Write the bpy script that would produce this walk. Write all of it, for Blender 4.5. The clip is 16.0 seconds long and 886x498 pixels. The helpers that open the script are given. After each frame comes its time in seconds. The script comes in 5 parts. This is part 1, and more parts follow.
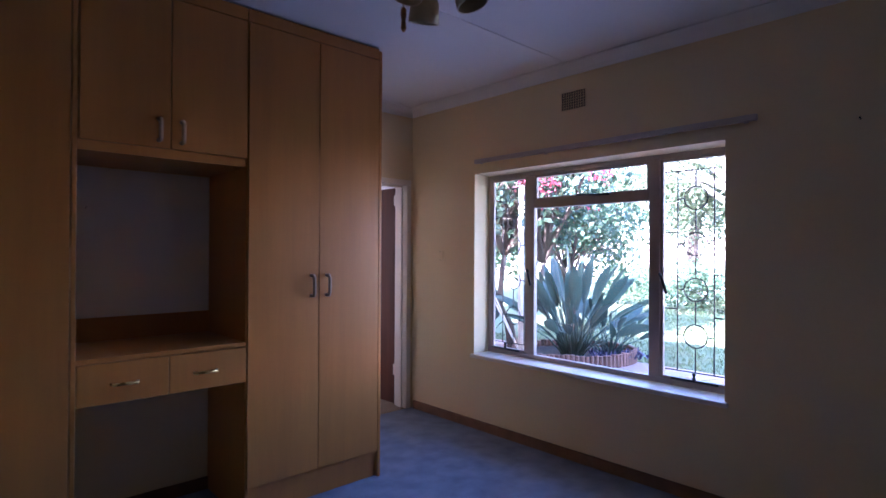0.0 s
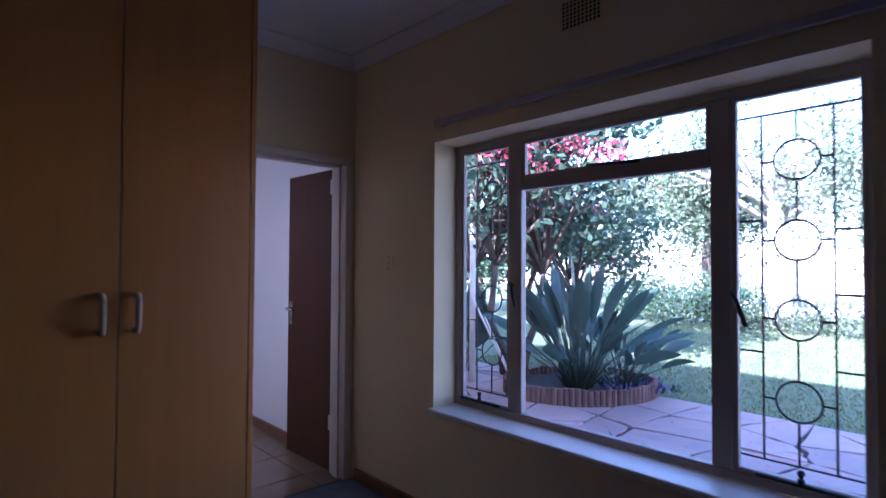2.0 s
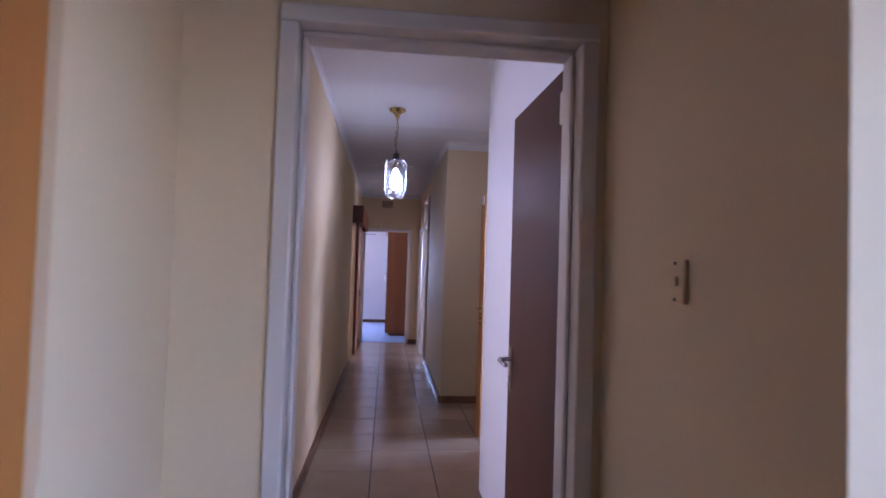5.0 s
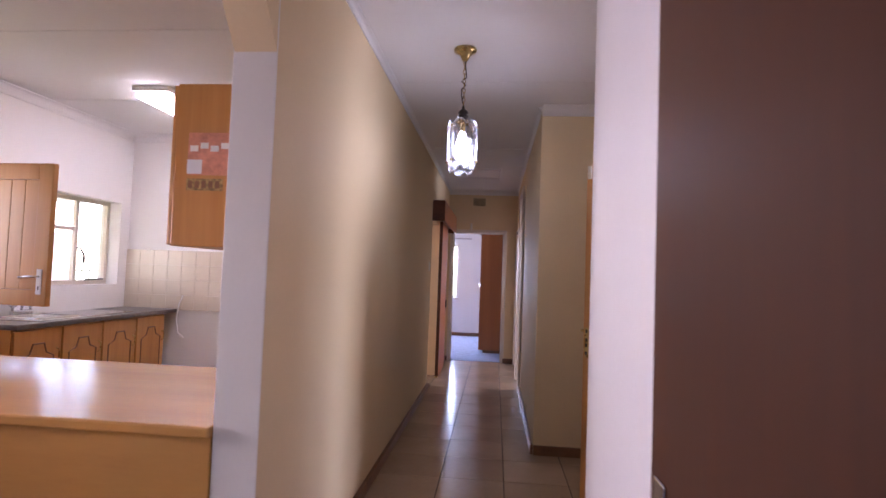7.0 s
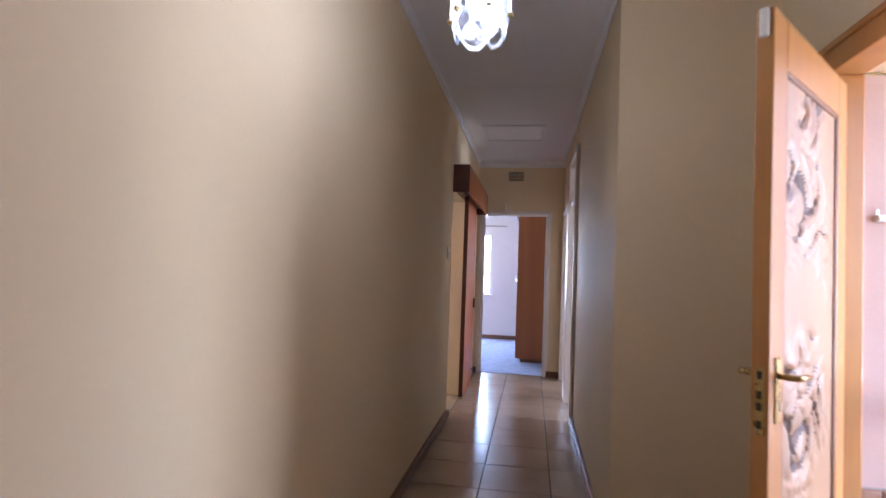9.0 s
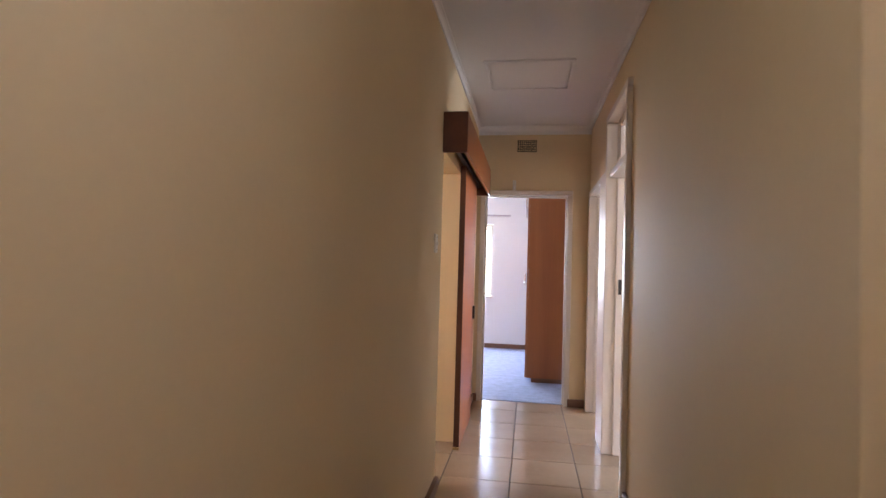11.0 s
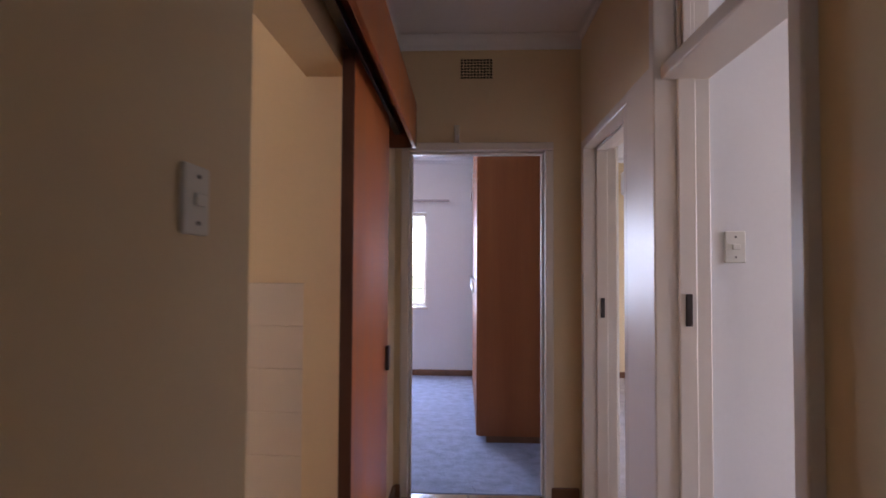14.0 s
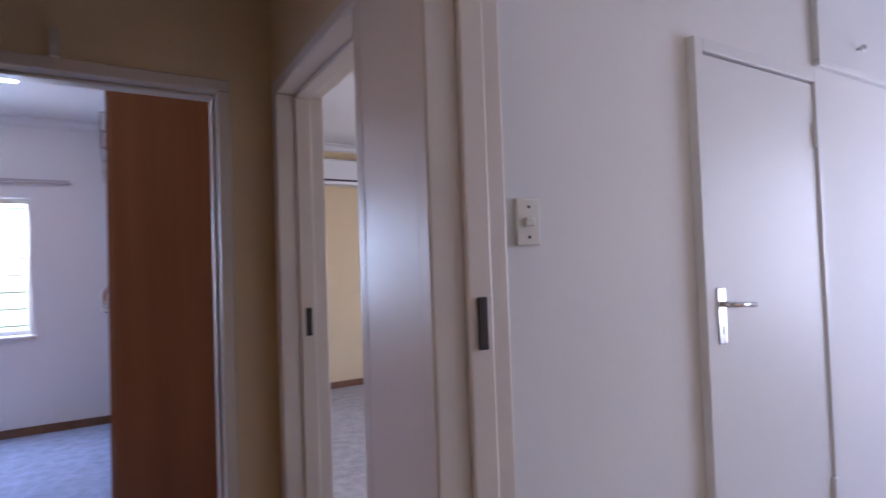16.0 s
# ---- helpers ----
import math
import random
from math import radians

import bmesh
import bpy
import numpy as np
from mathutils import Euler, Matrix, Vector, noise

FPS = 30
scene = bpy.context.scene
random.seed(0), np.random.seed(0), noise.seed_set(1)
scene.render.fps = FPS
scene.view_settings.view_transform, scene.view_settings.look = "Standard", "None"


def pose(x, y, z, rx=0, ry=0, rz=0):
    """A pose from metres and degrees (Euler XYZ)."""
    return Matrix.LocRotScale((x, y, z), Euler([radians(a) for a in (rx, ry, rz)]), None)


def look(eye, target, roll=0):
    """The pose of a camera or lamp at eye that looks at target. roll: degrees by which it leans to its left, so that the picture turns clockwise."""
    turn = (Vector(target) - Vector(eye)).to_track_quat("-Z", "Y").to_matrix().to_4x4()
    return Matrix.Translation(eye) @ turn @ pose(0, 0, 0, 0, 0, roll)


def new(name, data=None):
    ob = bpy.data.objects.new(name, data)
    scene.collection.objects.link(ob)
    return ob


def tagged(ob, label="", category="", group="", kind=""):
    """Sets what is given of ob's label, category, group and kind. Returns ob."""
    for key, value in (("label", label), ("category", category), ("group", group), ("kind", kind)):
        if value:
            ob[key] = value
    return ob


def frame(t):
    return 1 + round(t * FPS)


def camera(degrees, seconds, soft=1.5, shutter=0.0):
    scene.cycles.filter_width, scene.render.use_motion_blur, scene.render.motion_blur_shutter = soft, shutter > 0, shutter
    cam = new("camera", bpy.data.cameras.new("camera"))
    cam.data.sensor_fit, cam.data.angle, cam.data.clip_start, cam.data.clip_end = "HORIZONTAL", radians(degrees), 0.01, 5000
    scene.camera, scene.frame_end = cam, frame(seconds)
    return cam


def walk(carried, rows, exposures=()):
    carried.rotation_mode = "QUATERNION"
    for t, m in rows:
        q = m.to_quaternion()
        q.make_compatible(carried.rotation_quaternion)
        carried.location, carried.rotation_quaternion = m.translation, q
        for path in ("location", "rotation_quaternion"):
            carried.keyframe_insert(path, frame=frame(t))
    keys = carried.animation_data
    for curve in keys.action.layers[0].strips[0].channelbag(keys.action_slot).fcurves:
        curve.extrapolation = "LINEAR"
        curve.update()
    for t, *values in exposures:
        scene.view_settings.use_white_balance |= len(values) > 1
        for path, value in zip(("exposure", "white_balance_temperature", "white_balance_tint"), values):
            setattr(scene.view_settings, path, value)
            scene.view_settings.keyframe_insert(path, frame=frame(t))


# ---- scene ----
cam = camera(78.0, 16.0, shutter=0.5)
PATH = [
    (0, (0.381, 0.228, 1.437), (1.745, 1.691, 1.446), 0.3),
    (0.5, (0.648, 0.398, 1.427), (2.027, 1.846, 1.445), 0.2),
    (1, (0.975, 0.598, 1.442), (2.368, 2.033, 1.466), 0.1),
    (1.5, (1.289, 0.826, 1.416), (2.665, 2.277, 1.455), 0.2),
    (2, (1.609, 1.067, 1.403), (2.963, 2.539, 1.453), 0.3),
    (2.5, (1.961, 1.318, 1.395), (3.233, 2.86, 1.464), 0.6),
    (3, (2.242, 1.557, 1.406), (3.346, 3.223, 1.47), 0.7),
    (3.5, (2.512, 1.799, 1.41), (3.471, 3.552, 1.479), 1.1),
    (4, (2.774, 2.077, 1.446), (3.456, 3.956, 1.505), 0.4),
    (4.5, (2.914, 2.35, 1.421), (3.282, 4.315, 1.485), 1.2),
    (5, (3.035, 2.686, 1.413), (3.238, 4.675, 1.481), 1.8),
    (7.5, (3.316, 4.433, 1.353), (3.06, 6.414, 1.447), 2.3),
    (8, (3.284, 4.854, 1.324), (2.992, 6.83, 1.418), 2.5),
    (8.5, (3.266, 5.28, 1.311), (2.972, 7.257, 1.387), 2.1),
    (9, (3.255, 5.735, 1.322), (2.931, 7.707, 1.394), 2.1),
    (11.5, (3.014, 7.759, 1.343), (2.718, 9.736, 1.403), 1.3),
    (12, (2.989, 8.19, 1.354), (2.718, 10.171, 1.419), 1.0),
    (12.5, (2.961, 8.565, 1.359), (2.712, 10.549, 1.419), 0.8),
    (13, (2.936, 8.91, 1.38), (2.716, 10.897, 1.447), 0.7),
    (13.5, (2.941, 9.277, 1.369), (2.766, 11.268, 1.434), 0.6),
    (14, (2.954, 9.574, 1.359), (2.872, 11.571, 1.424), 0.3),
    (14.5, (2.931, 9.883, 1.357), (3.052, 11.878, 1.43), 0.1),
    (15, (2.949, 10.123, 1.35), (3.382, 12.074, 1.415), -0.9),
    (15.5, (3.006, 10.364, 1.35), (3.749, 12.22, 1.415), -1.4),
    (16, (3.06, 10.543, 1.34), (4.096, 12.253, 1.397), -2.0),
]
EXPOSURES = [
    (0.0, 4.1, 4950, 34), (1.0, 3.6, 4850, 32), (2.0, 2.7, 4600, 32), (3.0, 2.5, 4600, 32), (4.2, 3.25, 4900, 36), (5.0, 3.55, 5000, 38), (7.5, 3.95, 5950, 36),
    (8.0, 4.1, 5800, 33), (9.0, 4.05, 5400, 24), (11.5, 4.35, 6350, 22), (13.0, 3.95, 6300, 28), (14.5, 3.0, 5800, 31), (15.0, 3.2, 5700, 31), (16.0, 2.9, 5400, 29),
]
walk(cam, [(t, look(eye, target, roll)) for t, eye, target, roll in PATH], EXPOSURES)

# ---------- world, sun, exposure ----------
world = bpy.data.worlds.new("world")
scene.world = world
world.use_nodes = True
wn, wl = world.node_tree.nodes, world.node_tree.links
sky = wn.new("ShaderNodeTexSky")
sky.sky_type, sky.sun_disc = "NISHITA", False
SUN_EL, SUN_AZ = radians(28), radians(-95)
sky.sun_elevation, sky.sun_rotation = SUN_EL, SUN_AZ
wn["Background"].inputs["Strength"].default_value = 0.15
wl.new(sky.outputs[0], wn["Background"].inputs["Color"])
sun = new("sun", bpy.data.lights.new("sun", "SUN"))
sun.data.energy, sun.data.angle, sun.data.color = 5.0, radians(0.6), (1.0, 0.94, 0.85)
_d = Vector((math.sin(SUN_AZ) * math.cos(SUN_EL), math.cos(SUN_AZ) * math.cos(SUN_EL), math.sin(SUN_EL)))
sun.matrix_world = look(_d * 40, (0, 0, 0))


def window_light(name, x, y, z, tx, ty, tz, w, h, power, color=(0.86, 0.93, 1.0)):
    lamp = bpy.data.lights.new(name, "AREA")
    lamp.shape, lamp.size, lamp.size_y, lamp.energy, lamp.color = "RECTANGLE", w, h, power, color
    ob = new(name, lamp)
    ob.matrix_world = look((x, y, z), (tx, ty, tz))
    return ob


# daylight in window openings; the first kitchen lamp and the bath lamp are added fill
window_light("window_light_bedroom", 3.99, 2.34, 1.34, 2.0, 2.34, 1.0, 1.8, 1.4, 0.40, (0.66, 0.80, 1.0))
window_light("window_light_north", 1.75, 16.75, 1.45, 1.9, 14.4, 0.2, 1.3, 1.2, 7.5, (0.66, 0.82, 1.0))
window_light("window_light_ne", 7.5, 13.6, 1.4, 4.5, 13.6, 0.9, 1.8, 1.3, 8.5, (1.0, 0.95, 0.90))
window_light("window_light_east", 7.5, 10.2, 1.4, 4.5, 10.6, 1.1, 1.8, 1.3, 7.0, (0.86, 0.92, 1.0))
# added fill that brightens the white hall wall through the archway
window_light("fill_light_kitchen", -0.85, 5.25, 1.5, 3.6, 5.25, 1.35, 1.0, 0.9, 1.35, (1.0, 0.93, 0.96)).data.spread = radians(70)
window_light("door_light_kitchen", -0.85, 7.12, 1.55, 3.0, 6.2, 1.0, 0.7, 0.9, 0.4, (1.0, 0.94, 0.97))
# added warm fill for the washroom, behind an opening that is never seen
window_light("fill_light_bath", 0.15, 10.05, 1.9, 2.0, 10.9, 1.2, 0.4, 0.55, 1.25, (1.0, 0.88, 0.78))
window_light("door_light_entrance", 6.3, 7.50, 1.25, 3.0, 7.1, 1.15, 1.1, 1.9, 7.2, (0.95, 0.96, 1.0))


# ---------- materials ----------
def material(name, color, rough=0.6, metal=0.0, var=0.12, scale=6.0, fine=90.0, bump=0.1, stretch=(1, 1, 1), second=None, spec=0.5, dist=0.01, rand=0.0, through_light=0.0):
    """Principled paint, wood or cloth: two scales of noise in world space vary the colour, the gloss and the relief."""
    m = bpy.data.materials.new(name)
    m.use_nodes = True
    n, l = m.node_tree.nodes, m.node_tree.links
    p = n["Principled BSDF"]
    geo = n.new("ShaderNodeNewGeometry")
    mp = n.new("ShaderNodeMapping")
    mp.inputs["Scale"].default_value = stretch
    l.new(geo.outputs["Position"], mp.inputs["Vector"])
    big, small = n.new("ShaderNodeTexNoise"), n.new("ShaderNodeTexNoise")
    big.inputs["Scale"].default_value, big.inputs["Detail"].default_value = scale, 4
    small.inputs["Scale"].default_value, small.inputs["Detail"].default_value = fine, 3
    l.new(mp.outputs[0], big.inputs["Vector"])
    l.new(mp.outputs[0], small.inputs["Vector"])
    ramp = n.new("ShaderNodeValToRGB")
    c = Vector(color)
    d = Vector(second) if second else c * (1 - 2.2 * var)
    ramp.color_ramp.elements[0].position, ramp.color_ramp.elements[1].position = 0.32, 0.68
    ramp.color_ramp.elements[0].color, ramp.color_ramp.elements[1].color = (*d, 1), (*c, 1)
    mixv = n.new("ShaderNodeMath")
    mixv.operation = "MULTIPLY_ADD"
    mixv.inputs[1].default_value, mixv.inputs[2].default_value = 0.35, 0.325
    l.new(small.outputs["Fac"], mixv.inputs[0])
    avg = n.new("ShaderNodeMath")
    avg.operation = "MULTIPLY_ADD"
    avg.inputs[1].default_value = 0.65
    half = n.new("ShaderNodeMath")
    half.operation = "MULTIPLY_ADD"
    half.inputs[1].default_value, half.inputs[2].default_value = 0.6, -0.12
    l.new(mixv.outputs[0], half.inputs[0])
    l.new(big.outputs["Fac"], avg.inputs[0])
    l.new(half.outputs[0], avg.inputs[2])
    l.new(avg.outputs[0], ramp.inputs["Fac"])
    out = ramp.outputs["Color"]
    if rand:
        info = n.new("ShaderNodeObjectInfo")
        hsv = n.new("ShaderNodeHueSaturation")
        rr = n.new("ShaderNodeMapRange")
        rr.inputs["To Min"].default_value, rr.inputs["To Max"].default_value = 1 - rand, 1 + rand
        l.new(info.outputs["Random"], rr.inputs["Value"])
        l.new(rr.outputs[0], hsv.inputs["Value"])
        l.new(out, hsv.inputs["Color"])
        out = hsv.outputs["Color"]
    l.new(out, p.inputs["Base Color"])
    rmap = n.new("ShaderNodeMapRange")
    rmap.inputs["To Min"].default_value, rmap.inputs["To Max"].default_value = max(0.03, rough - 0.08), min(1, rough + 0.08)
    l.new(big.outputs["Fac"], rmap.inputs["Value"])
    l.new(rmap.outputs[0], p.inputs["Roughness"])
    p.inputs["Metallic"].default_value = metal
    p.inputs["Specular IOR Level"].default_value = spec
    if bump:
        b = n.new("ShaderNodeBump")
        b.inputs["Strength"].default_value, b.inputs["Distance"].default_value = bump, dist
        l.new(avg.outputs[0], b.inputs["Height"])
        l.new(b.outputs[0], p.inputs["Normal"])
    if through_light:
        tr, mx = n.new("ShaderNodeBsdfTranslucent"), n.new("ShaderNodeMixShader")
        mx.inputs[0].default_value = through_light
        l.new(out, tr.inputs["Color"])
        l.new(p.outputs[0], mx.inputs[1])
        l.new(tr.outputs[0], mx.inputs[2])
        l.new(mx.outputs[0], n["Material Output"].inputs["Surface"])
    return m


def glow(name, color, strength):
    m = bpy.data.materials.new(name)
    m.use_nodes = True
    p = m.node_tree.nodes["Principled BSDF"]
    p.inputs["Base Color"].default_value = (*color, 1)
    p.inputs["Emission Color"].default_value, p.inputs["Emission Strength"].default_value = (*color, 1), strength
    return m


def glass(name, rough=0.0, tint=(1, 1, 1), mixed=0.03):
    m = bpy.data.materials.new(name)
    m.use_nodes = True
    n, l = m.node_tree.nodes, m.node_tree.links
    for old in list(n):
        if old.type == "BSDF_PRINCIPLED":
            n.remove(old)
    t, g, mix = n.new("ShaderNodeBsdfTransparent"), n.new("ShaderNodeBsdfGlossy"), n.new("ShaderNodeMixShader")
    t.inputs["Color"].default_value = (*tint, 1)
    g.inputs["Roughness"].default_value = rough
    mix.inputs[0].default_value = mixed
    l.new(t.outputs[0], mix.inputs[1])
    l.new(g.outputs[0], mix.inputs[2])
    l.new(mix.outputs[0], n["Material Output"].inputs["Surface"])
    return m


CREAM = material("cream_wall_paint", (0.75, 0.60, 0.37), 0.65, spec=0.2, var=0.035, scale=1.3, fine=60, bump=0.12, dist=0.004)
WHITE_WALL = material("white_wall_paint", (0.80, 0.78, 0.76), 0.6, spec=0.2, var=0.03, scale=1.2, fine=60, bump=0.1, dist=0.004)
CEIL = material("ceiling_board_paint", (0.76, 0.75, 0.74), 0.7, var=0.03, scale=1.0, fine=40, bump=0.06, dist=0.004)
FRAME = material("cream_steel_frame_paint", (0.72, 0.645, 0.555), 0.36, var=0.03, scale=4, fine=80, bump=0.05, dist=0.003)
WHITE_PAINT = material("white_gloss_paint", (0.78, 0.77, 0.76), 0.45, spec=0.3, var=0.02, scale=3, fine=80, bump=0.03, dist=0.002)
VENEER = material("orange_oak_veneer", (0.47, 0.185, 0.030), 0.42, var=0.10, scale=9, fine=70, bump=0.06, stretch=(1, 1, 0.06), second=(0.37, 0.14, 0.024), dist=0.002)
PINE = material("varnished_pine", (0.52, 0.255, 0.070), 0.33, var=0.1, scale=14, fine=80, bump=0.08, stretch=(1, 1, 0.05), second=(0.40, 0.175, 0.045), dist=0.002)
CARVED = material("carved_pine_panel", (0.41, 0.25, 0.13), 0.45, var=0.12, scale=12, fine=90, bump=0.12, stretch=(1, 1, 0.2), second=(0.36, 0.20, 0.095), dist=0.003)
DARKWOOD = material("dark_stained_door_veneer", (0.085, 0.030, 0.013), 0.45, var=0.15, scale=12, fine=90, bump=0.06, stretch=(1, 1, 0.05), second=(0.050, 0.018, 0.009), spec=0.25, dist=0.002)
MERANTI = material("meranti_sliding_door", (0.34, 0.098, 0.020), 0.36, var=0.15, scale=13, fine=80, bump=0.08, stretch=(1, 1, 0.03), second=(0.18, 0.046, 0.012), spec=0.4, dist=0.002)
PELMETWOOD = material("dark_mahogany_pelmet", (0.20, 0.068, 0.030), 0.35, var=0.15, scale=10, fine=80, bump=0.06, stretch=(1, 0.06, 1), second=(0.12, 0.036, 0.018), dist=0.002)
CUPWOOD = material("brown_wardrobe_veneer", (0.38, 0.125, 0.036), 0.45, var=0.08, scale=8, fine=70, bump=0.05, stretch=(1, 1, 0.05), second=(0.29, 0.085, 0.024), dist=0.002)
SKIRT = material("brown_skirting_wood", (0.24, 0.115, 0.055), 0.4, var=0.2, scale=8, fine=60, bump=0.08, dist=0.002)
CARPET = material("grey_blue_carpet", (0.27, 0.30, 0.39), 0.95, var=0.18, scale=7, fine=160, bump=0.9, spec=0.1, dist=0.02)
SCULPT = material("sculpted_beige_carpet", (0.56, 0.54, 0.54), 0.95, var=0.3, scale=11, fine=120, bump=1.0, second=(0.36, 0.34, 0.34), spec=0.1, dist=0.03)
SCULPT_BLUE = material("sculpted_blue_grey_carpet", (0.50, 0.57, 0.76), 0.95, var=0.3, scale=11, fine=120, bump=1.0, second=(0.31, 0.36, 0.50), spec=0.1, dist=0.03)
TILE = material("beige_ceramic_tile", (0.42, 0.315, 0.215), 0.18, var=0.07, scale=3, fine=30, bump=0.03, second=(0.34, 0.25, 0.165), dist=0.002, rand=0.06)
GROUT = material("dark_floor_grout", (0.10, 0.075, 0.055), 0.85, var=0.2, scale=20, bump=0.2)
WALLTILE = material("white_glazed_wall_tile", (0.66, 0.58, 0.47), 0.18, var=0.02, scale=4, fine=30, bump=0.02, dist=0.002)
METAL = material("chromed_steel", (0.72, 0.72, 0.74), 0.2, 1.0, var=0.03, scale=20, bump=0.02, dist=0.001)
BRASS = material("aged_brass", (0.55, 0.40, 0.16), 0.28, 1.0, var=0.2, scale=30, bump=0.05, dist=0.001)
BLACKIRON = material("black_painted_iron", (0.02, 0.02, 0.022), 0.45, 0.3, var=0.3, scale=30, bump=0.1, dist=0.001)
DARKMETAL = material("dark_bronze_metal", (0.06, 0.05, 0.045), 0.35, 0.7, var=0.2, scale=30, bump=0.05, dist=0.001)
PLASTIC = material("ivory_plastic", (0.72, 0.69, 0.60), 0.35, var=0.02, scale=10, bump=0.0)
GLASS = glass("window_glass")
WINFRAME = material("beige_window_paint", (0.38, 0.31, 0.27), 0.45, var=0.06, scale=6, fine=60, bump=0.05, dist=0.002)
CURTAINRAIL = material("mauve_white_curtain_rail", (0.48, 0.42, 0.42), 0.4, var=0.05, scale=10, bump=0.02)
SLATE = material("slate_paving_stone", (0.47, 0.30, 0.25), 0.65, var=0.25, scale=3, fine=25, bump=0.5, second=(0.28, 0.21, 0.20), rand=0.22)
EARTH = material("dark_earth_joint", (0.045, 0.035, 0.028), 0.95, var=0.3, scale=10, bump=0.6)
LAWN = material("lawn_ground", (0.13, 0.18, 0.085), 0.9, var=0.25, scale=2, fine=40, bump=0.8, second=(0.17, 0.17, 0.07))
LEAF = material("green_leaf", (0.13, 0.20, 0.115), 0.26, var=0.25, scale=4, fine=20, bump=0.1, rand=0.25, through_light=0.35)
LEAF2 = material("blue_green_leaf", (0.070, 0.125, 0.095), 0.38, var=0.25, scale=3, fine=20, bump=0.1, through_light=0.15)
PALEBARK = material("pale_smooth_bark", (0.62, 0.56, 0.50), 0.7, var=0.15, scale=5, fine=40, bump=0.4, second=(0.44, 0.39, 0.34), stretch=(1, 1, 0.3))
BARK = material("grey_brown_bark", (0.17, 0.12, 0.09), 0.85, var=0.3, scale=14, fine=60, bump=0.8, stretch=(1, 1, 0.3))
PINK = material("pink_bract", (0.78, 0.15, 0.20), 0.6, var=0.25, scale=5, bump=0.0, through_light=0.4)
LOG = material("log_edging", (0.20, 0.10, 0.075), 0.8, var=0.3, scale=14, bump=0.5, rand=0.3, stretch=(1, 1, 0.3))
PEACH = material("peach_exterior_plaster", (0.62, 0.44, 0.36), 0.8, var=0.06, scale=3, fine=60, bump=0.4, dist=0.005)
BRICK = material("face_brick", (0.45, 0.26, 0.17), 0.85, var=0.2, scale=12, fine=60, bump=0.5, rand=0.18)
MORTAR = material("pale_mortar", (0.40, 0.36, 0.32), 0.9, var=0.1, scale=20, bump=0.4)


# ---------- building helpers ----------
def box(bm, x0, y0, z0, x1, y1, z1):
    """A box in bm between two corners."""
    v = [bm.verts.new(c) for c in ((x0, y0, z0), (x1, y0, z0), (x1, y1, z0), (x0, y1, z0), (x0, y0, z1), (x1, y0, z1), (x1, y1, z1), (x0, y1, z1))]
    for f in ((0, 3, 2, 1), (4, 5, 6, 7), (0, 1, 5, 4), (1, 2, 6, 5), (2, 3, 7, 6), (3, 0, 4, 7)):
        bm.faces.new([v[i] for i in f])
    return bm


def bevelled(x0, y0, z0, x1, y1, z1, r=0.004, seg=2):
    bm = box(bmesh.new(), x0, y0, z0, x1, y1, z1)
    r = min(r, 0.45 * min(abs(x1 - x0), abs(y1 - y0), abs(z1 - z0)))
    bmesh.ops.bevel(bm, geom=bm.edges[:], offset=r, segments=seg, affect="EDGES", profile=0.5)
    return bm


def tube(bm, pts, r, sides=8, taper=None, close=False):
    """A round bar along points; taper gives the radius at the far end."""
    pts = [Vector(p) for p in pts]
    rings = []
    up = Vector((0.31, 0.17, 0.93)).normalized()
    for i, p in enumerate(pts):
        a, b = pts[max(i - 1, 0)], pts[min(i + 1, len(pts) - 1)]
        if close:
            a, b = pts[i - 1], pts[(i + 1) % len(pts)]
        t = (b - a).normalized()
        s = t.cross(up if abs(t.dot(up)) < 0.95 else Vector((1, 0, 0))).normalized()
        w = s.cross(t)
        rr = r if taper is None else r + (taper - r) * i / max(1, len(pts) - 1)
        rings.append([bm.verts.new(p + (s * math.cos(2 * math.pi * k / sides) + w * math.sin(2 * math.pi * k / sides)) * rr) for k in range(sides)])
    n = len(rings)
    for i in range(n if close else n - 1):
        A, B = rings[i], rings[(i + 1) % n]
        for k in range(sides):
            bm.faces.new((A[k], A[(k + 1) % sides], B[(k + 1) % sides], B[k]))
    if not close:
        bm.faces.new(rings[0][::-1])
        bm.faces.new(rings[-1])
    return bm


def lathe(bm, profile, cx=0, cy=0, sides=24):
    """Turn a profile of (radius, z) round a vertical axis."""
    rings = [[bm.verts.new((cx + max(r, 1e-4) * math.cos(2 * math.pi * k / sides), cy + max(r, 1e-4) * math.sin(2 * math.pi * k / sides), z)) for k in range(sides)] for r, z in profile]
    for A, B in zip(rings, rings[1:]):
        for k in range(sides):
            bm.faces.new((A[k], A[(k + 1) % sides], B[(k + 1) % sides], B[k]))
    bm.faces.new(rings[0][::-1])
    bm.faces.new(rings[-1])
    return bm


def finish(name, bm, mat, smooth=False):
    bmesh.ops.recalc_face_normals(bm, faces=bm.faces[:])
    me = bpy.data.meshes.new(name)
    bm.to_mesh(me)
    bm.free()
    me.materials.append(mat)
    if smooth:
        for p in me.polygons:
            p.use_smooth = True
    return me


def part(name, bm, mat, parent=None, label="", smooth=False):
    ob = new(name, finish(name, bm, mat, smooth))
    ob.parent = parent
    if label:
        tagged(ob, label)
    return ob


def thing(name, at, label, category, group="", kind="", turn=0):
    ob = new(name)
    ob.empty_display_size = 0.1
    ob.matrix_basis = pose(*at, 0, 0, turn)
    return tagged(ob, label, category, group, kind)


def structure(name, bm, mat, label, category, smooth=False):
    return tagged(part(name, bm, mat, None, smooth=smooth), label, category, kind="structure")


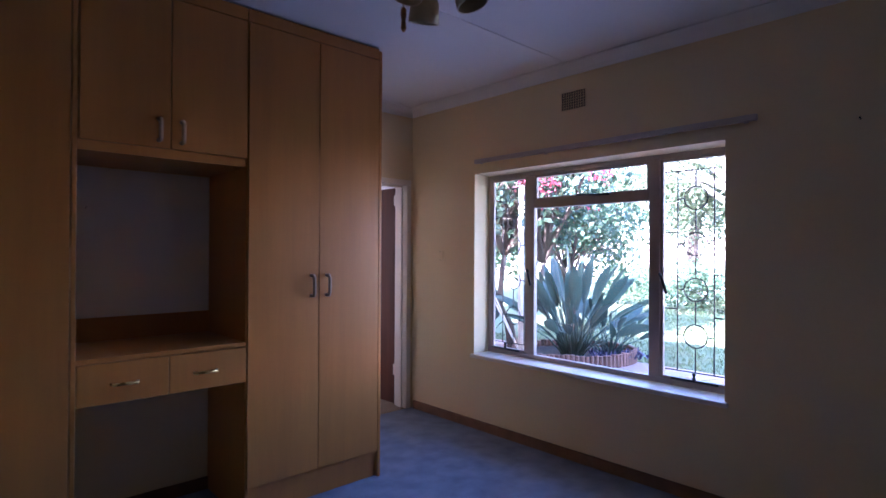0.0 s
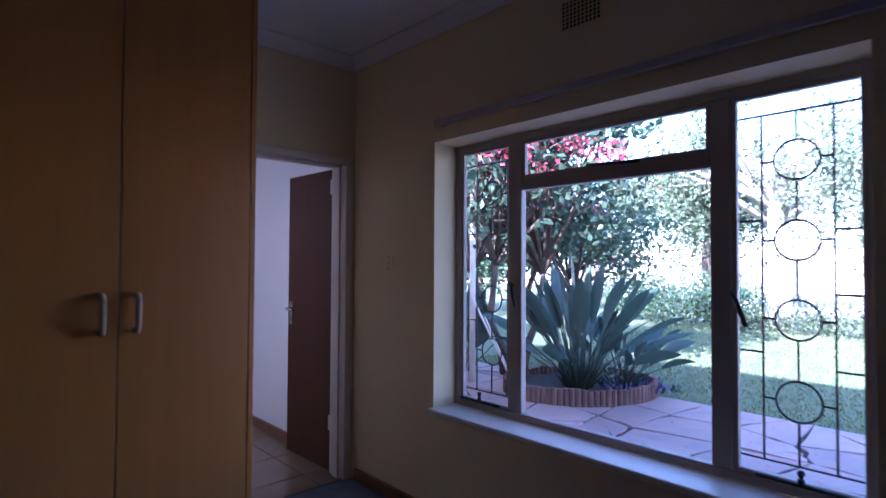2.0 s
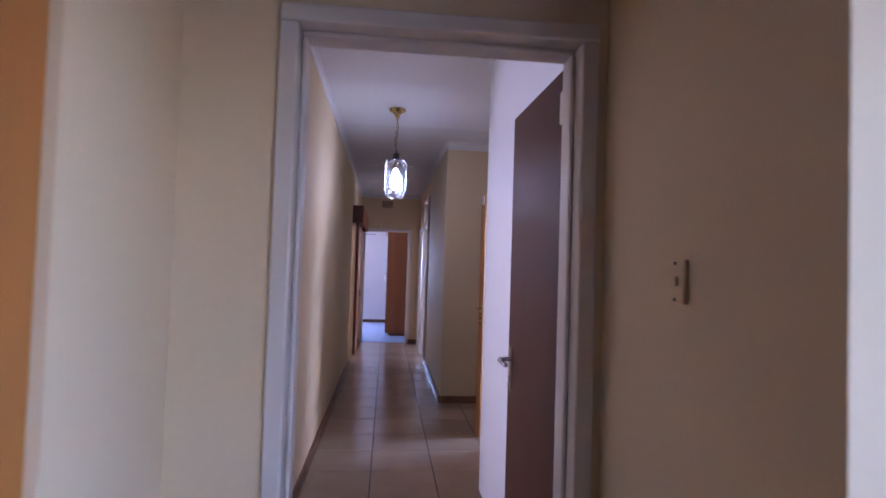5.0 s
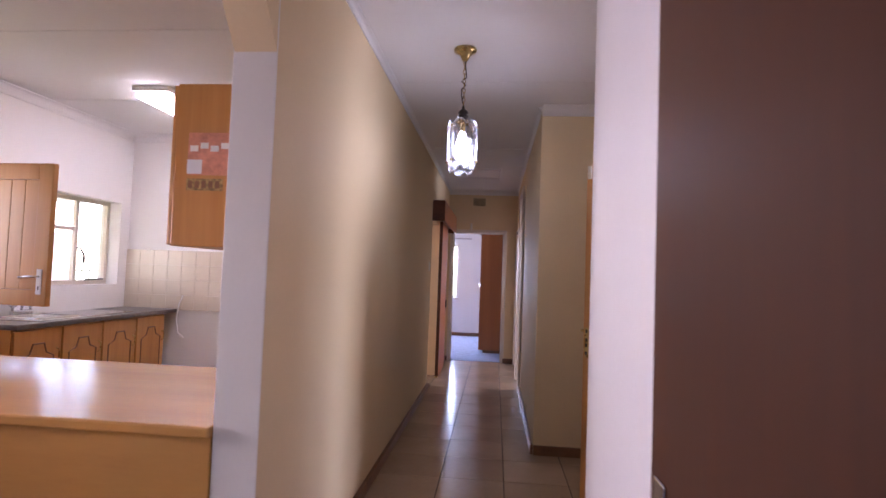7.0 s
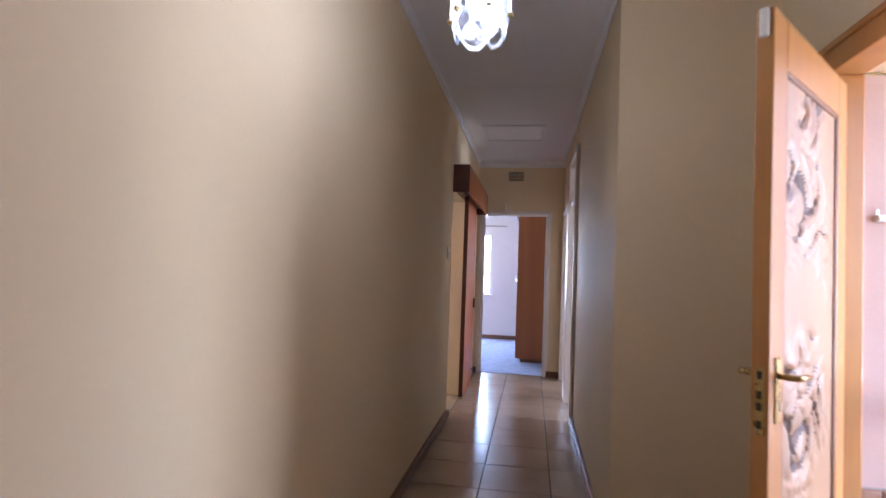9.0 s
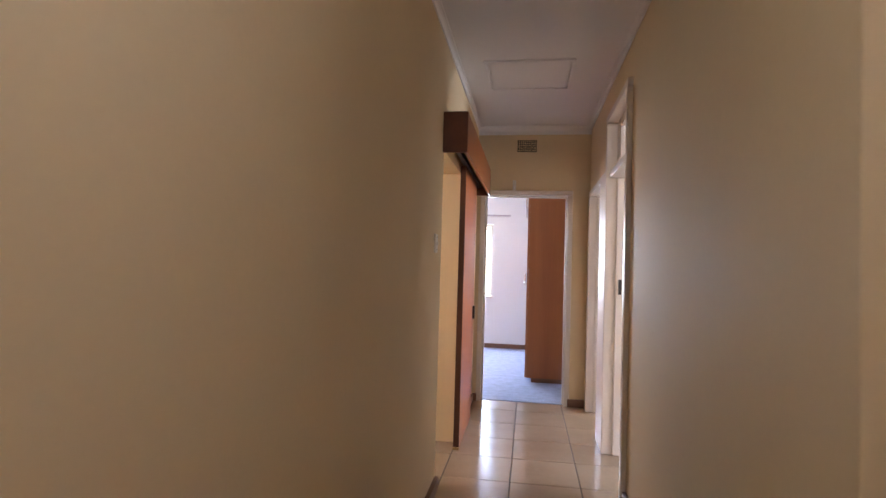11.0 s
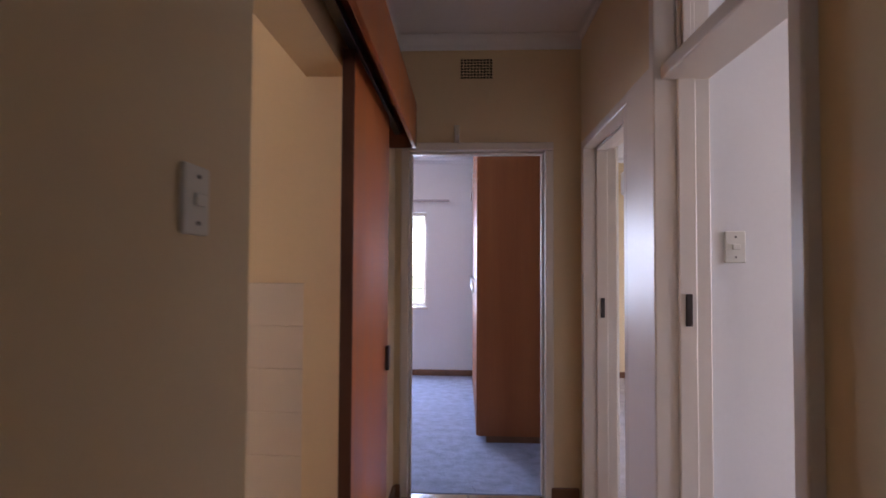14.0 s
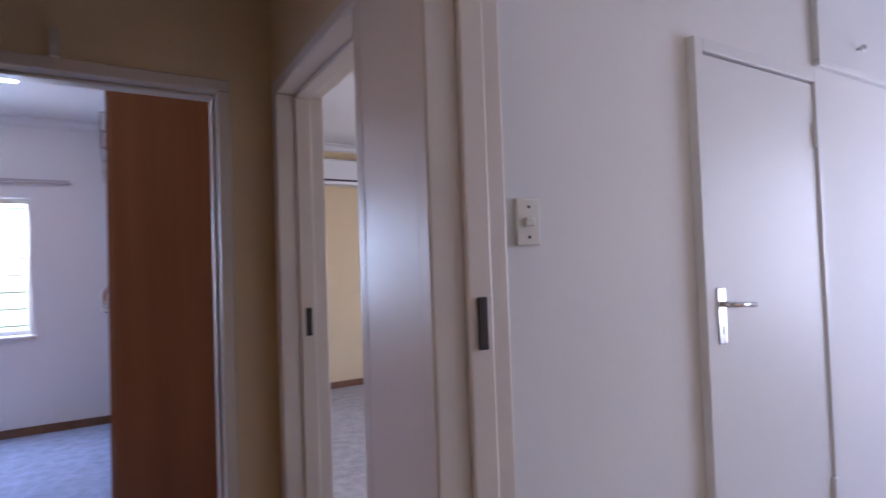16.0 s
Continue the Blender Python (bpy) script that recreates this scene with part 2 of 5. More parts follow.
def wall(name, x0, y0, x1, y1, z1, mat, label, holes=(), z0=0.0):
    """A wall block; holes are (from, to, bottom, top) along its longer side."""
    bm = bmesh.new()
    along_x = abs(x1 - x0) > abs(y1 - y0)
    a0, a1 = (x0, x1) if along_x else (y0, y1)

    def piece(a, b, lo, hi):
        if b - a > 1e-4 and hi - lo > 1e-4:
            box(bm, a if along_x else x0, y0 if along_x else a, lo, b if along_x else x1, y1 if along_x else b, hi)
    at = a0
    for h0, h1, lo, hi in sorted(holes):
        piece(at, h0, z0, z1)
        piece(h0, h1, z0, lo)
        piece(h0, h1, hi, z1)
        at = h1
    piece(at, a1, z0, z1)
    return structure(name, bm, mat, label, "wall")


H = 2.74      # ceiling
GROUND = -0.15
CREAM_L = "cream painted plaster wall with a faint roller texture"
# ---------- large structure ----------
wall("wall_bedroom_east", 3.62, -1.75, 3.84, 4.12, H, CREAM, CREAM_L, [(1.39, 3.325, 0.60, 2.07)])
wall("wall_bedroom_south", -1.15, -1.75, 3.62, -1.60, H, CREAM, CREAM_L)
wall("wall_bedroom_west", -1.15, -1.60, -1.0, 3.62, H, CREAM, CREAM_L)
wall("wall_behind_wardrobe", -1.15, 3.62, 2.35, 3.77, H, CREAM, CREAM_L)
wall("wall_passage_west", 2.35, 3.62, 2.50, 4.12, H, CREAM, CREAM_L)
wall("wall_bedroom_north", 2.36, 4.12, 3.84, 4.27, H, CREAM, CREAM_L, [(2.775, 3.555, 0, 2.055)])
wall("wall_hall_west", 2.38, 4.27, 2.53, 12.84, H, CREAM, CREAM_L, [(4.50, 5.845, 0, 2.34), (10.63, 11.50, 0, 2.04)])
wall("wall_hall_east", 3.64, 4.27, 3.80, 6.02, H, WHITE_WALL, "pale painted plaster wall beside the dark door")
wall("wall_entrance_south", 3.80, 5.87, 4.35, 6.02, H, CREAM, CREAM_L)
wall("wall_entrance", 4.35, 5.87, 4.57, 8.57, H, CREAM, CREAM_L, [(7.03, 7.95, 0, 2.10)])
wall("wall_entrance_north", 3.64, 8.42, 4.35, 8.57, H, CREAM, CREAM_L)
wall("wall_hall_east_north", 3.64, 8.57, 3.79, 12.84, H, CREAM, CREAM_L, [(10.68, 11.51, 0, 2.44), (11.86, 12.69, 0, 2.04)])
wall("wall_hall_north", 2.33, 12.84, 3.79, 12.99, H, CREAM, CREAM_L, [(2.605, 3.437, 0, 2.07)])
# kitchen
# the first opening in the west wall is added, to admit fill light
wall("wall_kitchen_west", -0.80, 4.12, -0.58, 9.50, H, WHITE_WALL, "white painted kitchen wall", [(4.75, 5.75, 1.02, 1.98), (6.70, 7.52, 0, 2.05), (8.05, 9.36, 1.15, 1.99)])
wall("wall_kitchen_north", -0.80, 9.50, 2.38, 9.62, H, WHITE_WALL, "white painted kitchen wall above white tiles")
wall("wall_kitchen_south", -0.80, 3.97, 2.38, 4.12, H, WHITE_WALL, "white painted kitchen wall")
# washroom behind the sliding door
wall("wall_washroom_north", 0.3, 11.52, 2.38, 11.62, H, CREAM, CREAM_L)
# unseen opening, added for the washroom fill lamp
wall("wall_washroom_west", 0.2, 9.62, 0.3, 11.62, H, CREAM, CREAM_L, [(9.76, 10.34, 1.6, 2.2)])
# north bedroom
wall("wall_north_room_far", 0.3, 16.45, 3.90, 16.67, H, WHITE_WALL, "white painted bedroom wall with a window", [(1.08, 2.46, 0.855, 2.045)])
wall("wall_north_room_west", 0.15, 12.99, 0.3, 16.67, H, WHITE_WALL, "white painted bedroom wall")
wall("wall_north_room_south", 0.15, 12.84, 2.33, 12.99, H, WHITE_WALL, "white painted bedroom wall")
wall("wall_north_room_east", 3.75, 12.99, 3.90, 16.45, H, WHITE_WALL, "white painted wall between two bedrooms")
# north-east room
wall("wall_ne_room_far", 3.90, 16.45, 7.35, 16.67, H, CREAM, CREAM_L)
wall("wall_ne_room_east", 7.2, 11.67, 7.35, 16.45, H, CREAM, CREAM_L, [(12.7, 14.5, 0.7, 2.1)])
# east room
wall("wall_between_rooms", 3.79, 11.555, 7.35, 11.67, H, WHITE_WALL, "white painted wall with a built-in cupboard door")
wall("wall_east_room_far", 7.2, 8.57, 7.35, 11.555, H, WHITE_WALL, "white painted wall with a window", [(9.2, 11.2, 0.7, 2.1)])
wall("wall_porch", 4.57, 8.42, 7.35, 8.57, 2.74, PEACH, "peach plastered outside wall of the porch")


def slab(name, x0, y0, x1, y1, z0, z1, mat, label, category):
    return structure(name, box(bmesh.new(), x0, y0, z0, x1, y1, z1), mat, label, category)


slab("floor_bedroom", -1.0, -1.6, 3.62, 4.12, -0.15, 0.0, CARPET, "grey-blue cut pile carpet", "floor")
hall_floor = slab("floor_hall", 2.38, 4.12, 4.57, 12.90, -0.15, -0.006, GROUT, "beige ceramic tile floor with dark joints", "floor")
slab("floor_kitchen", -0.58, 4.12, 2.38, 9.5, -0.15, -0.002, TILE, "beige ceramic kitchen floor", "floor")
slab("floor_washroom", 0.3, 9.62, 2.38, 11.52, -0.15, -0.002, TILE, "beige ceramic washroom floor", "floor")
slab("floor_north_room", 0.3, 12.90, 3.75, 16.45, -0.15, 0.004, SCULPT_BLUE, "sculpted blue-grey pile carpet", "floor")
slab("floor_ne_room", 3.79, 11.67, 7.2, 16.45, -0.15, 0.004, SCULPT, "sculpted beige pile carpet", "floor")
slab("floor_east_room", 3.79, 8.57, 7.2, 11.555, -0.15, 0.0, TILE, "beige ceramic floor", "floor")
slab("ceiling_bedroom", -1.15, -1.75, 3.84, 4.12, H, H + 0.1, CEIL, "white painted ceiling boards", "ceiling")
slab("ceiling_hall", 2.33, 4.12, 4.57, 12.99, H, H + 0.1, CEIL, "white painted ceiling boards", "ceiling")
slab("ceiling_kitchen", -0.80, 4.12, 2.33, 12.84, H, H + 0.1, CEIL, "white painted ceiling boards", "ceiling")
slab("ceiling_north_room", 0.15, 12.99, 3.90, 16.67, H, H + 0.1, CEIL, "white painted ceiling boards", "ceiling")
slab("ceiling_ne_room", 3.90, 11.60, 7.35, 16.67, H, H + 0.1, CEIL, "white painted ceiling boards", "ceiling")
slab("ceiling_east_room", 4.57, 8.42, 7.35, 11.60, H, H + 0.1, CEIL, "white painted ceiling boards", "ceiling")
ground = structure("ground", box(bmesh.new(), -400, -400, GROUND - 0.5, 400, 400, GROUND - 0.04), LAWN, "green lawn and open ground", "lawn")


# ---------- trim of the setting ----------
def trim(name, x0, y0, x1, y1, z0, z1, mat, label, category):
    return structure(name, bevelled(x0, y0, z0, x1, y1, z1, 0.006), mat, label, category)


SK = "brown varnished skirting board along the wall"
for i, (x0, y0, x1, y1) in enumerate(((3.60, -1.6, 3.62, 4.08), (2.50, 3.62, 2.52, 4.10), (-1.0, 3.60, 2.35, 3.62), (2.53, 5.85, 2.556, 10.62), (2.53, 11.56, 2.545, 12.82),
                                     (3.614, 4.30, 3.64, 6.02), (3.64, 8.395, 4.33, 8.42), (3.614, 8.42, 3.64, 10.64), (3.46, 12.815, 3.62, 12.84), (2.54, 12.815, 2.575, 12.84),
                                     (0.3, 16.43, 3.75, 16.45), (0.3, 12.99, 0.32, 16.43), (3.90, 16.43, 7.2, 16.45), (3.62, 11.56, 3.64, 11.82))):
    trim("skirting_%d" % (i + 1), x0, y0, x1, y1, 0.0, 0.075, SKIRT, SK, "skirting")


def cornice(name, x0, y0, x1, y1, side, size=0.075):
    """A coved plaster cornice from (x0, y0) to (x1, y1); side points into the room."""
    bm = bmesh.new()
    prof = [(0, 0), (0, -size), (0.008, -size)]
    for k in range(6):
        a = math.pi / 2 * k / 5
        prof.append((size - (size - 0.012) * math.cos(a) + 0.0, -size + 0.012 + (size - 0.012 - 0.006) * math.sin(a)))
    prof += [(size, -0.006), (size, 0)]
    rings = []
    for x, y in ((x0, y0), (x1, y1)):
        rings.append([bm.verts.new((x + side[0] * u, y + side[1] * u, H + w)) for u, w in prof])
    n = len(prof)
    for k in range(n):
        bm.faces.new((rings[0][k], rings[0][(k + 1) % n], rings[1][(k + 1) % n], rings[1][k]))
    bm.faces.new(rings[0][::-1])
    bm.faces.new(rings[1])
    structure(name, bm, CEIL, "white coved plaster cornice", "cornice")


for i, c in enumerate(((3.62, -1.6, 3.62, 4.12, (-1, 0)), (2.50, 4.12, 3.62, 4.12, (0, -1)), (2.53, 4.27, 2.53, 12.84, (1, 0), 0.035), (3.64, 4.27, 3.64, 6.02, (-1, 0)),
                       (3.64, 8.42, 3.64, 12.84, (-1, 0), 0.035), (3.64, 8.42, 4.35, 8.42, (0, -1)), (4.35, 6.02, 4.35, 8.42, (-1, 0)), (2.53, 12.84, 3.64, 12.84, (0, -1)),
                       (-0.58, 4.12, -0.58, 9.5, (1, 0)), (-0.58, 9.5, 2.33, 9.5, (0, -1)), (0.3, 16.45, 3.75, 16.45, (0, -1)), (3.90, 16.45, 7.2, 16.45, (0, -1)))):
    cornice("cornice_%d" % (i + 1), *c)

# thin cover strips over the joints of the ceiling boards
for i, (x0, y0, x1, y1) in enumerate(((2.54, 5.35, 4.33, 5.38), (2.62, 9.9, 3.56, 9.93), (2.62, 7.85, 4.25, 7.88), (-0.5, 5.6, 2.33, 5.63), (-0.5, 7.0, 2.33, 7.03), (-0.5, 8.3, 2.33, 8.33),
                                     (-1.0, 1.05, 3.54, 1.08), (-1.0, 2.40, 3.54, 2.43))):
    trim("ceiling_strip_%d" % (i + 1), x0, y0, x1, y1, H - 0.004, H - 0.0005, CEIL, "painted cover strip on the ceiling boards", "ceiling strip")

# roof hatch in the hall ceiling
hatch = thing("roof_hatch", (3.03, 11.34, H - 0.012), "white painted ceiling hatch in a thin frame", "hatch", kind="structure")
part("panel", bevelled(-0.272, -0.262, 0.002, 0.272, 0.262, 0.0115, 0.003), CEIL, hatch)
for a, b, c, d in ((-0.31, -0.31, 0.31, -0.275), (-0.31, 0.275, 0.31, 0.31), (-0.31, -0.274, -0.285, 0.274), (0.285, -0.274, 0.31, 0.274)):
    part("frame", bevelled(a, b, -0.003, c, d, 0.0115, 0.003), CEIL, hatch)


def door_frame(name, axis, face0, face1, a0, a1, top, strike=None, label="cream painted pressed steel door frame", proud=0.014):
    """A steel frame that wraps the wall between two faces; a0 to a1 is the opening along the other axis."""
    root = thing(name, (0, 0, 0), label, "door frame", kind="structure")
    def bar(part_name, a, b, lo, hi, f0=face0 - proud, f1=face1 + 0.014, mat=FRAME):
        if axis == "x":
            return part(part_name, bevelled(a, f0, lo, b, f1, hi, 0.006), mat, root)
        return part(part_name, bevelled(f0, a, lo, f1, b, hi, 0.006), mat, root)
    bar("jamb", a0 - 0.045, a0 + 0.004, 0.0, top - 0.003)
    bar("jamb", a1 - 0.004, a1 + 0.045, 0.0, top - 0.003)
    bar("head", a0 - 0.045, a1 + 0.045, top - 0.002, top + 0.045)
    mid = (face0 + face1) / 2
    bar("stop", a0 + 0.0045, a0 + 0.018, 0.0, top - 0.018, mid - 0.03, mid + 0.035)
    bar("stop", a1 - 0.018, a1 - 0.0045, 0.0, top - 0.018, mid - 0.03, mid + 0.035)
    bar("stop", a0 + 0.0045, a1 - 0.0045, top - 0.017, top - 0.0025, mid - 0.03, mid + 0.035)
    if strike:
        s0, zc, f0, f1 = strike
        bar("strike_plate", s0, s0 + 0.006, zc - 0.055, zc + 0.055, f0, f1, DARKMETAL)
    return root


door_frame("door_1", "x", 4.12, 4.27, 2.785, 3.55, 2.042)
door_frame("door_2", "x", 12.84, 12.99, 2.612, 3.43, 2.06)
dB = door_frame("door_3", "y", 3.64, 3.79, 10.70, 11.50, 2.43, (11.475, 1.215, 3.706, 3.730), "cream steel door frame with a glazed fanlight", 0.032)
dE = door_frame("door_4", "y", 3.64, 3.79, 11.88, 12.68, 2.035, (12.655, 1.135, 3.706, 3.730), proud=0.026)
structure("door_pier", bevelled(3.612, 11.5465, 0.0, 3.6395, 11.8335, 2.08, 0.004), FRAME, "cream gloss painted pier between two door frames", "door frame")
part("transom", bevelled(3.632, 10.705, 2.015, 3.798, 11.495, 2.065, 0.006), FRAME, dB)
for y0, y1, z0, z1 in ((10.73, 11.47, 2.066, 2.095), (10.73, 11.47, 2.395, 2.425), (10.705, 10.73, 2.066, 2.425), (11.47, 11.495, 2.066, 2.425)):
    part("fanlight_frame", bevelled(3.70, y0, z0, 3.73, y1, z1, 0.004), FRAME, dB)
pane = part("pane", box(bmesh.new(), 3.713, 10.73, 2.095, 3.717, 11.47, 2.395), GLASS, dB)
pane.visible_shadow = False


def lever(parent, x, z, side, out, mat, plate=True, reach=0.105, plate_mat=None):
    """A lever handle at x on a door's face y=side, pointing along reach."""
    h = part("handle", tube(bmesh.new(), [(x, side, z), (x, side + out * 0.045, z), (x + reach * 0.2, side + out * 0.052, z), (x + reach, side + out * 0.048, z - 0.006)], 0.0085, 10), mat, parent, smooth=True)
    if plate:
        part("plate", bevelled(x - 0.02, min(side, side + out * 0.006), z - 0.12, x + 0.02, max(side, side + out * 0.006), z + 0.05, 0.003), plate_mat or mat, h)
        part("keyhole", bevelled(x - 0.004, min(side + out * 0.004, side + out * 0.0075), z - 0.09, x + 0.004, max(side + out * 0.004, side + out * 0.0075), z - 0.065, 0.002), DARKMETAL, h)
    return h


# the dark bedroom door, standing open into the hall
leaf = thing("bedroom_door", (3.592, 4.287, 0), "dark stained flush door, standing wide open", "door", turn=91.5)
part("panel", bevelled(0.0, 0.0, 0.012, 0.585, 0.040, 2.030, 0.003), DARKWOOD, leaf)
lever(leaf, 0.535, 1.06, 0.040, 1, METAL, reach=-0.10)
lever(leaf, 0.535, 1.06, 0.0, -1, METAL, reach=-0.10)
part("lock_edge", bevelled(0.5845, 0.010, 0.95, 0.5875, 0.030, 1.12, 0.001), METAL, leaf)
for z in (0.28, 1.86):
    part("hinge", bevelled(-0.012, 0.012, z, 0.018, 0.046, z + 0.10, 0.004), FRAME, leaf, "cream painted steel hinge")

# ---------- bedroom window ----------
win = thing("window_1", (0, 0, 0), "steel window in cream frame with three bays", "window", kind="structure")
Y0, Y1, Z0, Z1, M1, M2 = 1.395, 3.32, 0.605, 2.065, 2.883, 1.880
for nm, y0, y1, z0, z1 in (("frame_side", Y0, Y0 + 0.035, Z0, Z1), ("frame_side", Y1 - 0.035, Y1, Z0, Z1), ("frame_head", Y0 + 0.035, Y1 - 0.035, Z1 - 0.035, Z1), ("frame_foot", Y0 + 0.035, Y1 - 0.035, Z0, Z0 + 0.035),
                           ("mullion", M1 - 0.038, M1 + 0.038, Z0 + 0.035, Z1 - 0.035), ("mullion", M2 - 0.038, M2 + 0.038, Z0 + 0.035, Z1 - 0.035), ("transom", M2 + 0.038, M1 - 0.038, 1.775, 1.835)):
    part(nm, bevelled(3.785, y0, z0, 3.825, y1, z1, 0.005), WINFRAME, win)
for y0, y1, z0, z1 in ((M1 + 0.038, Y1 - 0.035, Z0 + 0.035, Z1 - 0.035), (Y0 + 0.035, M2 - 0.038, Z0 + 0.035, Z1 - 0.035), (M2 + 0.038, M1 - 0.038, 1.835, Z1 - 0.035)):
    sash = part("sash", bevelled(3.792, y0, z0, 3.818, y0 + 0.018, z1, 0.003), WINFRAME, win)
    part("stile", bevelled(3.792, y1 - 0.018, z0, 3.818, y1, z1, 0.003), WINFRAME, sash)
    part("rail", bevelled(3.792, y0 + 0.018, z0, 3.818, y1 - 0.018, z0 + 0.018, 0.003), WINFRAME, sash)
    part("rail", bevelled(3.792, y0 + 0.018, z1 - 0.018, 3.818, y1 - 0.018, z1, 0.003), WINFRAME, sash)
for y0, y1, z0, z1 in ((M1 + 0.05, Y1 - 0.045, Z0 + 0.04, Z1 - 0.04), (Y0 + 0.045, M2 - 0.05, Z0 + 0.04, Z1 - 0.04), (M2 + 0.036, M1 - 0.036, 1.84, Z1 - 0.04), (M2 + 0.036, M1 - 0.036, Z0 + 0.033, 1.777)):
    g = part("pane", box(bmesh.new(), 3.803, y0, z0, 3.807, y1, z1), GLASS, win)
    g.visible_shadow = False
for y in (M1 + 0.02, M2 - 0.045):
    part("catch", tube(bmesh.new(), [(3.785, y, 1.285), (3.765, y, 1.30), (3.75, y - 0.02, 1.27), (3.745, y - 0.055, 1.18)], 0.009, 8), BLACKIRON, win, "black window catch", True)
for y, d in ((3.12, 1), (1.62, 1)):
    st = part("stay", tube(bmesh.new(), [(3.775, y - 0.14, 0.652), (3.77, y + 0.14, 0.655)], 0.007, 8), BLACKIRON, win, "black casement stay", True)
    part("knob", lathe(bmesh.new(), [(0.011, 0.652), (0.011, 0.675), (0.006, 0.68), (0.013, 0.695), (0.008, 0.706)], 3.77, y, 10), BLACKIRON, st)
part("stay", tube(bmesh.new(), [(3.775, 2.2, 1.838), (3.765, 2.45, 1.85)], 0.007, 8), BLACKIRON, win, smooth=True)
structure("window_sill_1", bevelled(3.592, 1.37, 0.574, 3.785, 3.35, 0.604, 0.008), FRAME, "cream painted inner window sill", "window sill")


def grille(name, y0, y1, x=3.852):
    """A wrought iron burglar guard with four rings on a middle bar."""
    g = thing(name, (x, (y0 + y1) / 2, 0), "thin black wrought iron burglar guard with rings", "burglar guard", group="window guards")
    w = (y1 - y0) / 2

    def bar(*pts):
        part("bar", tube(bmesh.new(), [(0, a, b) for a, b in pts], 0.0042, 6), BLACKIRON, g)
    bar((-w - 0.01, 1.955), (w + 0.01, 1.955))
    bar((-w - 0.01, 0.69), (w + 0.01, 0.69))
    v = 0.112
    for s in (-1, 1):
        bar((s * v, 0.69), (s * v, 1.955))
        for z in (1.545, 1.32, 1.06)[::2 if s > 0 else 1]:
            bar((s * v, z + 0.02 * s), (s * (w + 0.01), z + 0.02 * s))
    zs = (1.779, 1.49, 1.205, 0.916)
    for z in zs:
        part("ring", tube(bmesh.new(), [(0, 0.072 * math.cos(a * math.pi / 12), z + 0.072 * math.sin(a * math.pi / 12)) for a in range(24)], 0.0042, 6, close=True), BLACKIRON, g)
        for s in (-1, 1):
            bar((s * 0.072, z), (s * v, z))
    ends = (1.955,) + zs + (0.69,)
    for a, b in zip(ends, ends[1:]):
        bar((0, a - (0.072 if a in zs else 0)), (0, b + (0.072 if b in zs else 0)))
    for s in (-1, 1):
        for z in (0.69, 1.955):
            part("lug", bevelled(-0.04, s * w - 0.01, z - 0.01, 0.0, s * w + 0.01, z + 0.01, 0.002), BLACKIRON, g)
    return g


grille("burglar_guard", 1.42, 1.87)
grille("burglar_guard", 2.90, 3.31)

rail = thing("curtain_rail", (3.596, 2.26, 2.16), "faded mauve white curtain track above the window", "curtain rail")
part("track", bevelled(-0.012, -1.04, -0.012, 0.012, 1.04, 0.022, 0.004), CURTAINRAIL, rail)
for y in (-0.98, -0.3, 0.35, 0.98):
    part("bracket", bevelled(0.008, y - 0.012, -0.018, 0.0235, y + 0.012, 0.028, 0.003), CURTAINRAIL, rail)


def air_vent(name, m, w=0.195, h=0.125, nx=10, nz=7):
    """A pierced plaster air brick; local x along the wall, -y out of it."""
    v = thing(name, (0, 0, 0), "cream pierced air vent with dark square holes", "air vent", group="air vents")
    # flat black sheet that paints in the shade inside the holes
    part("backing", box(bmesh.new(), -w / 2 + 0.002, -0.003, -h / 2 + 0.002, w / 2 - 0.002, -0.0005, h / 2 - 0.002), BLACKIRON, v)
    px, pz = w / nx, h / nz
    for k in range(nx + 1):
        part("slat", box(bmesh.new(), -w / 2 + k * px - 0.0024, -0.006, -h / 2 - 0.004, -w / 2 + k * px + 0.0024, -0.0032, h / 2 + 0.004), CREAM, v)
    for k in range(nz + 1):
        part("slat", box(bmesh.new(), -w / 2 - 0.004, -0.0075, -h / 2 + k * pz - 0.0022, w / 2 + 0.004, -0.0062, -h / 2 + k * pz + 0.0022), CREAM, v)
    v.matrix_basis = m
    return v


air_vent("air_vent", pose(3.62, 2.382, 2.49, 0, 0, -90))
air_vent("air_vent", pose(3.016, 12.84, 2.55))


def switch(name, m, w=0.072, h=0.112, label="ivory plastic light switch plate", mat=PLASTIC):
    s = thing(name, (0, 0, 0), label, "light switch", group="light switches")
    part("plate", bevelled(-w / 2, -0.011, -h / 2, w / 2, -0.0005, h / 2, 0.004), mat, s)
    part("rocker", bevelled(-0.014, -0.019, -0.010, 0.014, -0.0112, 0.010, 0.003), mat, s)
    for z in (-0.036, 0.036):
        part("screw", lathe(bmesh.new(), [(0.0035, -0.001), (0.0035, 0.001)], 0, 0, 8), DARKMETAL, s).matrix_basis = pose(0, -0.0125, z, 90)
    s.matrix_basis = m
    return s


switch("light_switch", pose(3.62, 3.726, 1.40, 0, 0, -90), 0.06, 0.09, "cream overpainted light switch plate", CREAM)
switch("light_switch", pose(2.53, 10.40, 1.46, 0, 0, 90), 0.078, 0.108)
switch("light_switch", pose(3.907, 11.555, 1.434))
nail = thing("wall_nail", (3.62, 0.779, 2.082), "small dark nail in the wall", "nail")
part("shank", tube(bmesh.new(), [(0, 0, 0), (-0.025, 0, 0.004)], 0.004, 6), BLACKIRON, nail)
bell = thing("door_sensor", (2.90, 12.84, 2.16), "small white alarm sensor above the door frame", "alarm sensor")
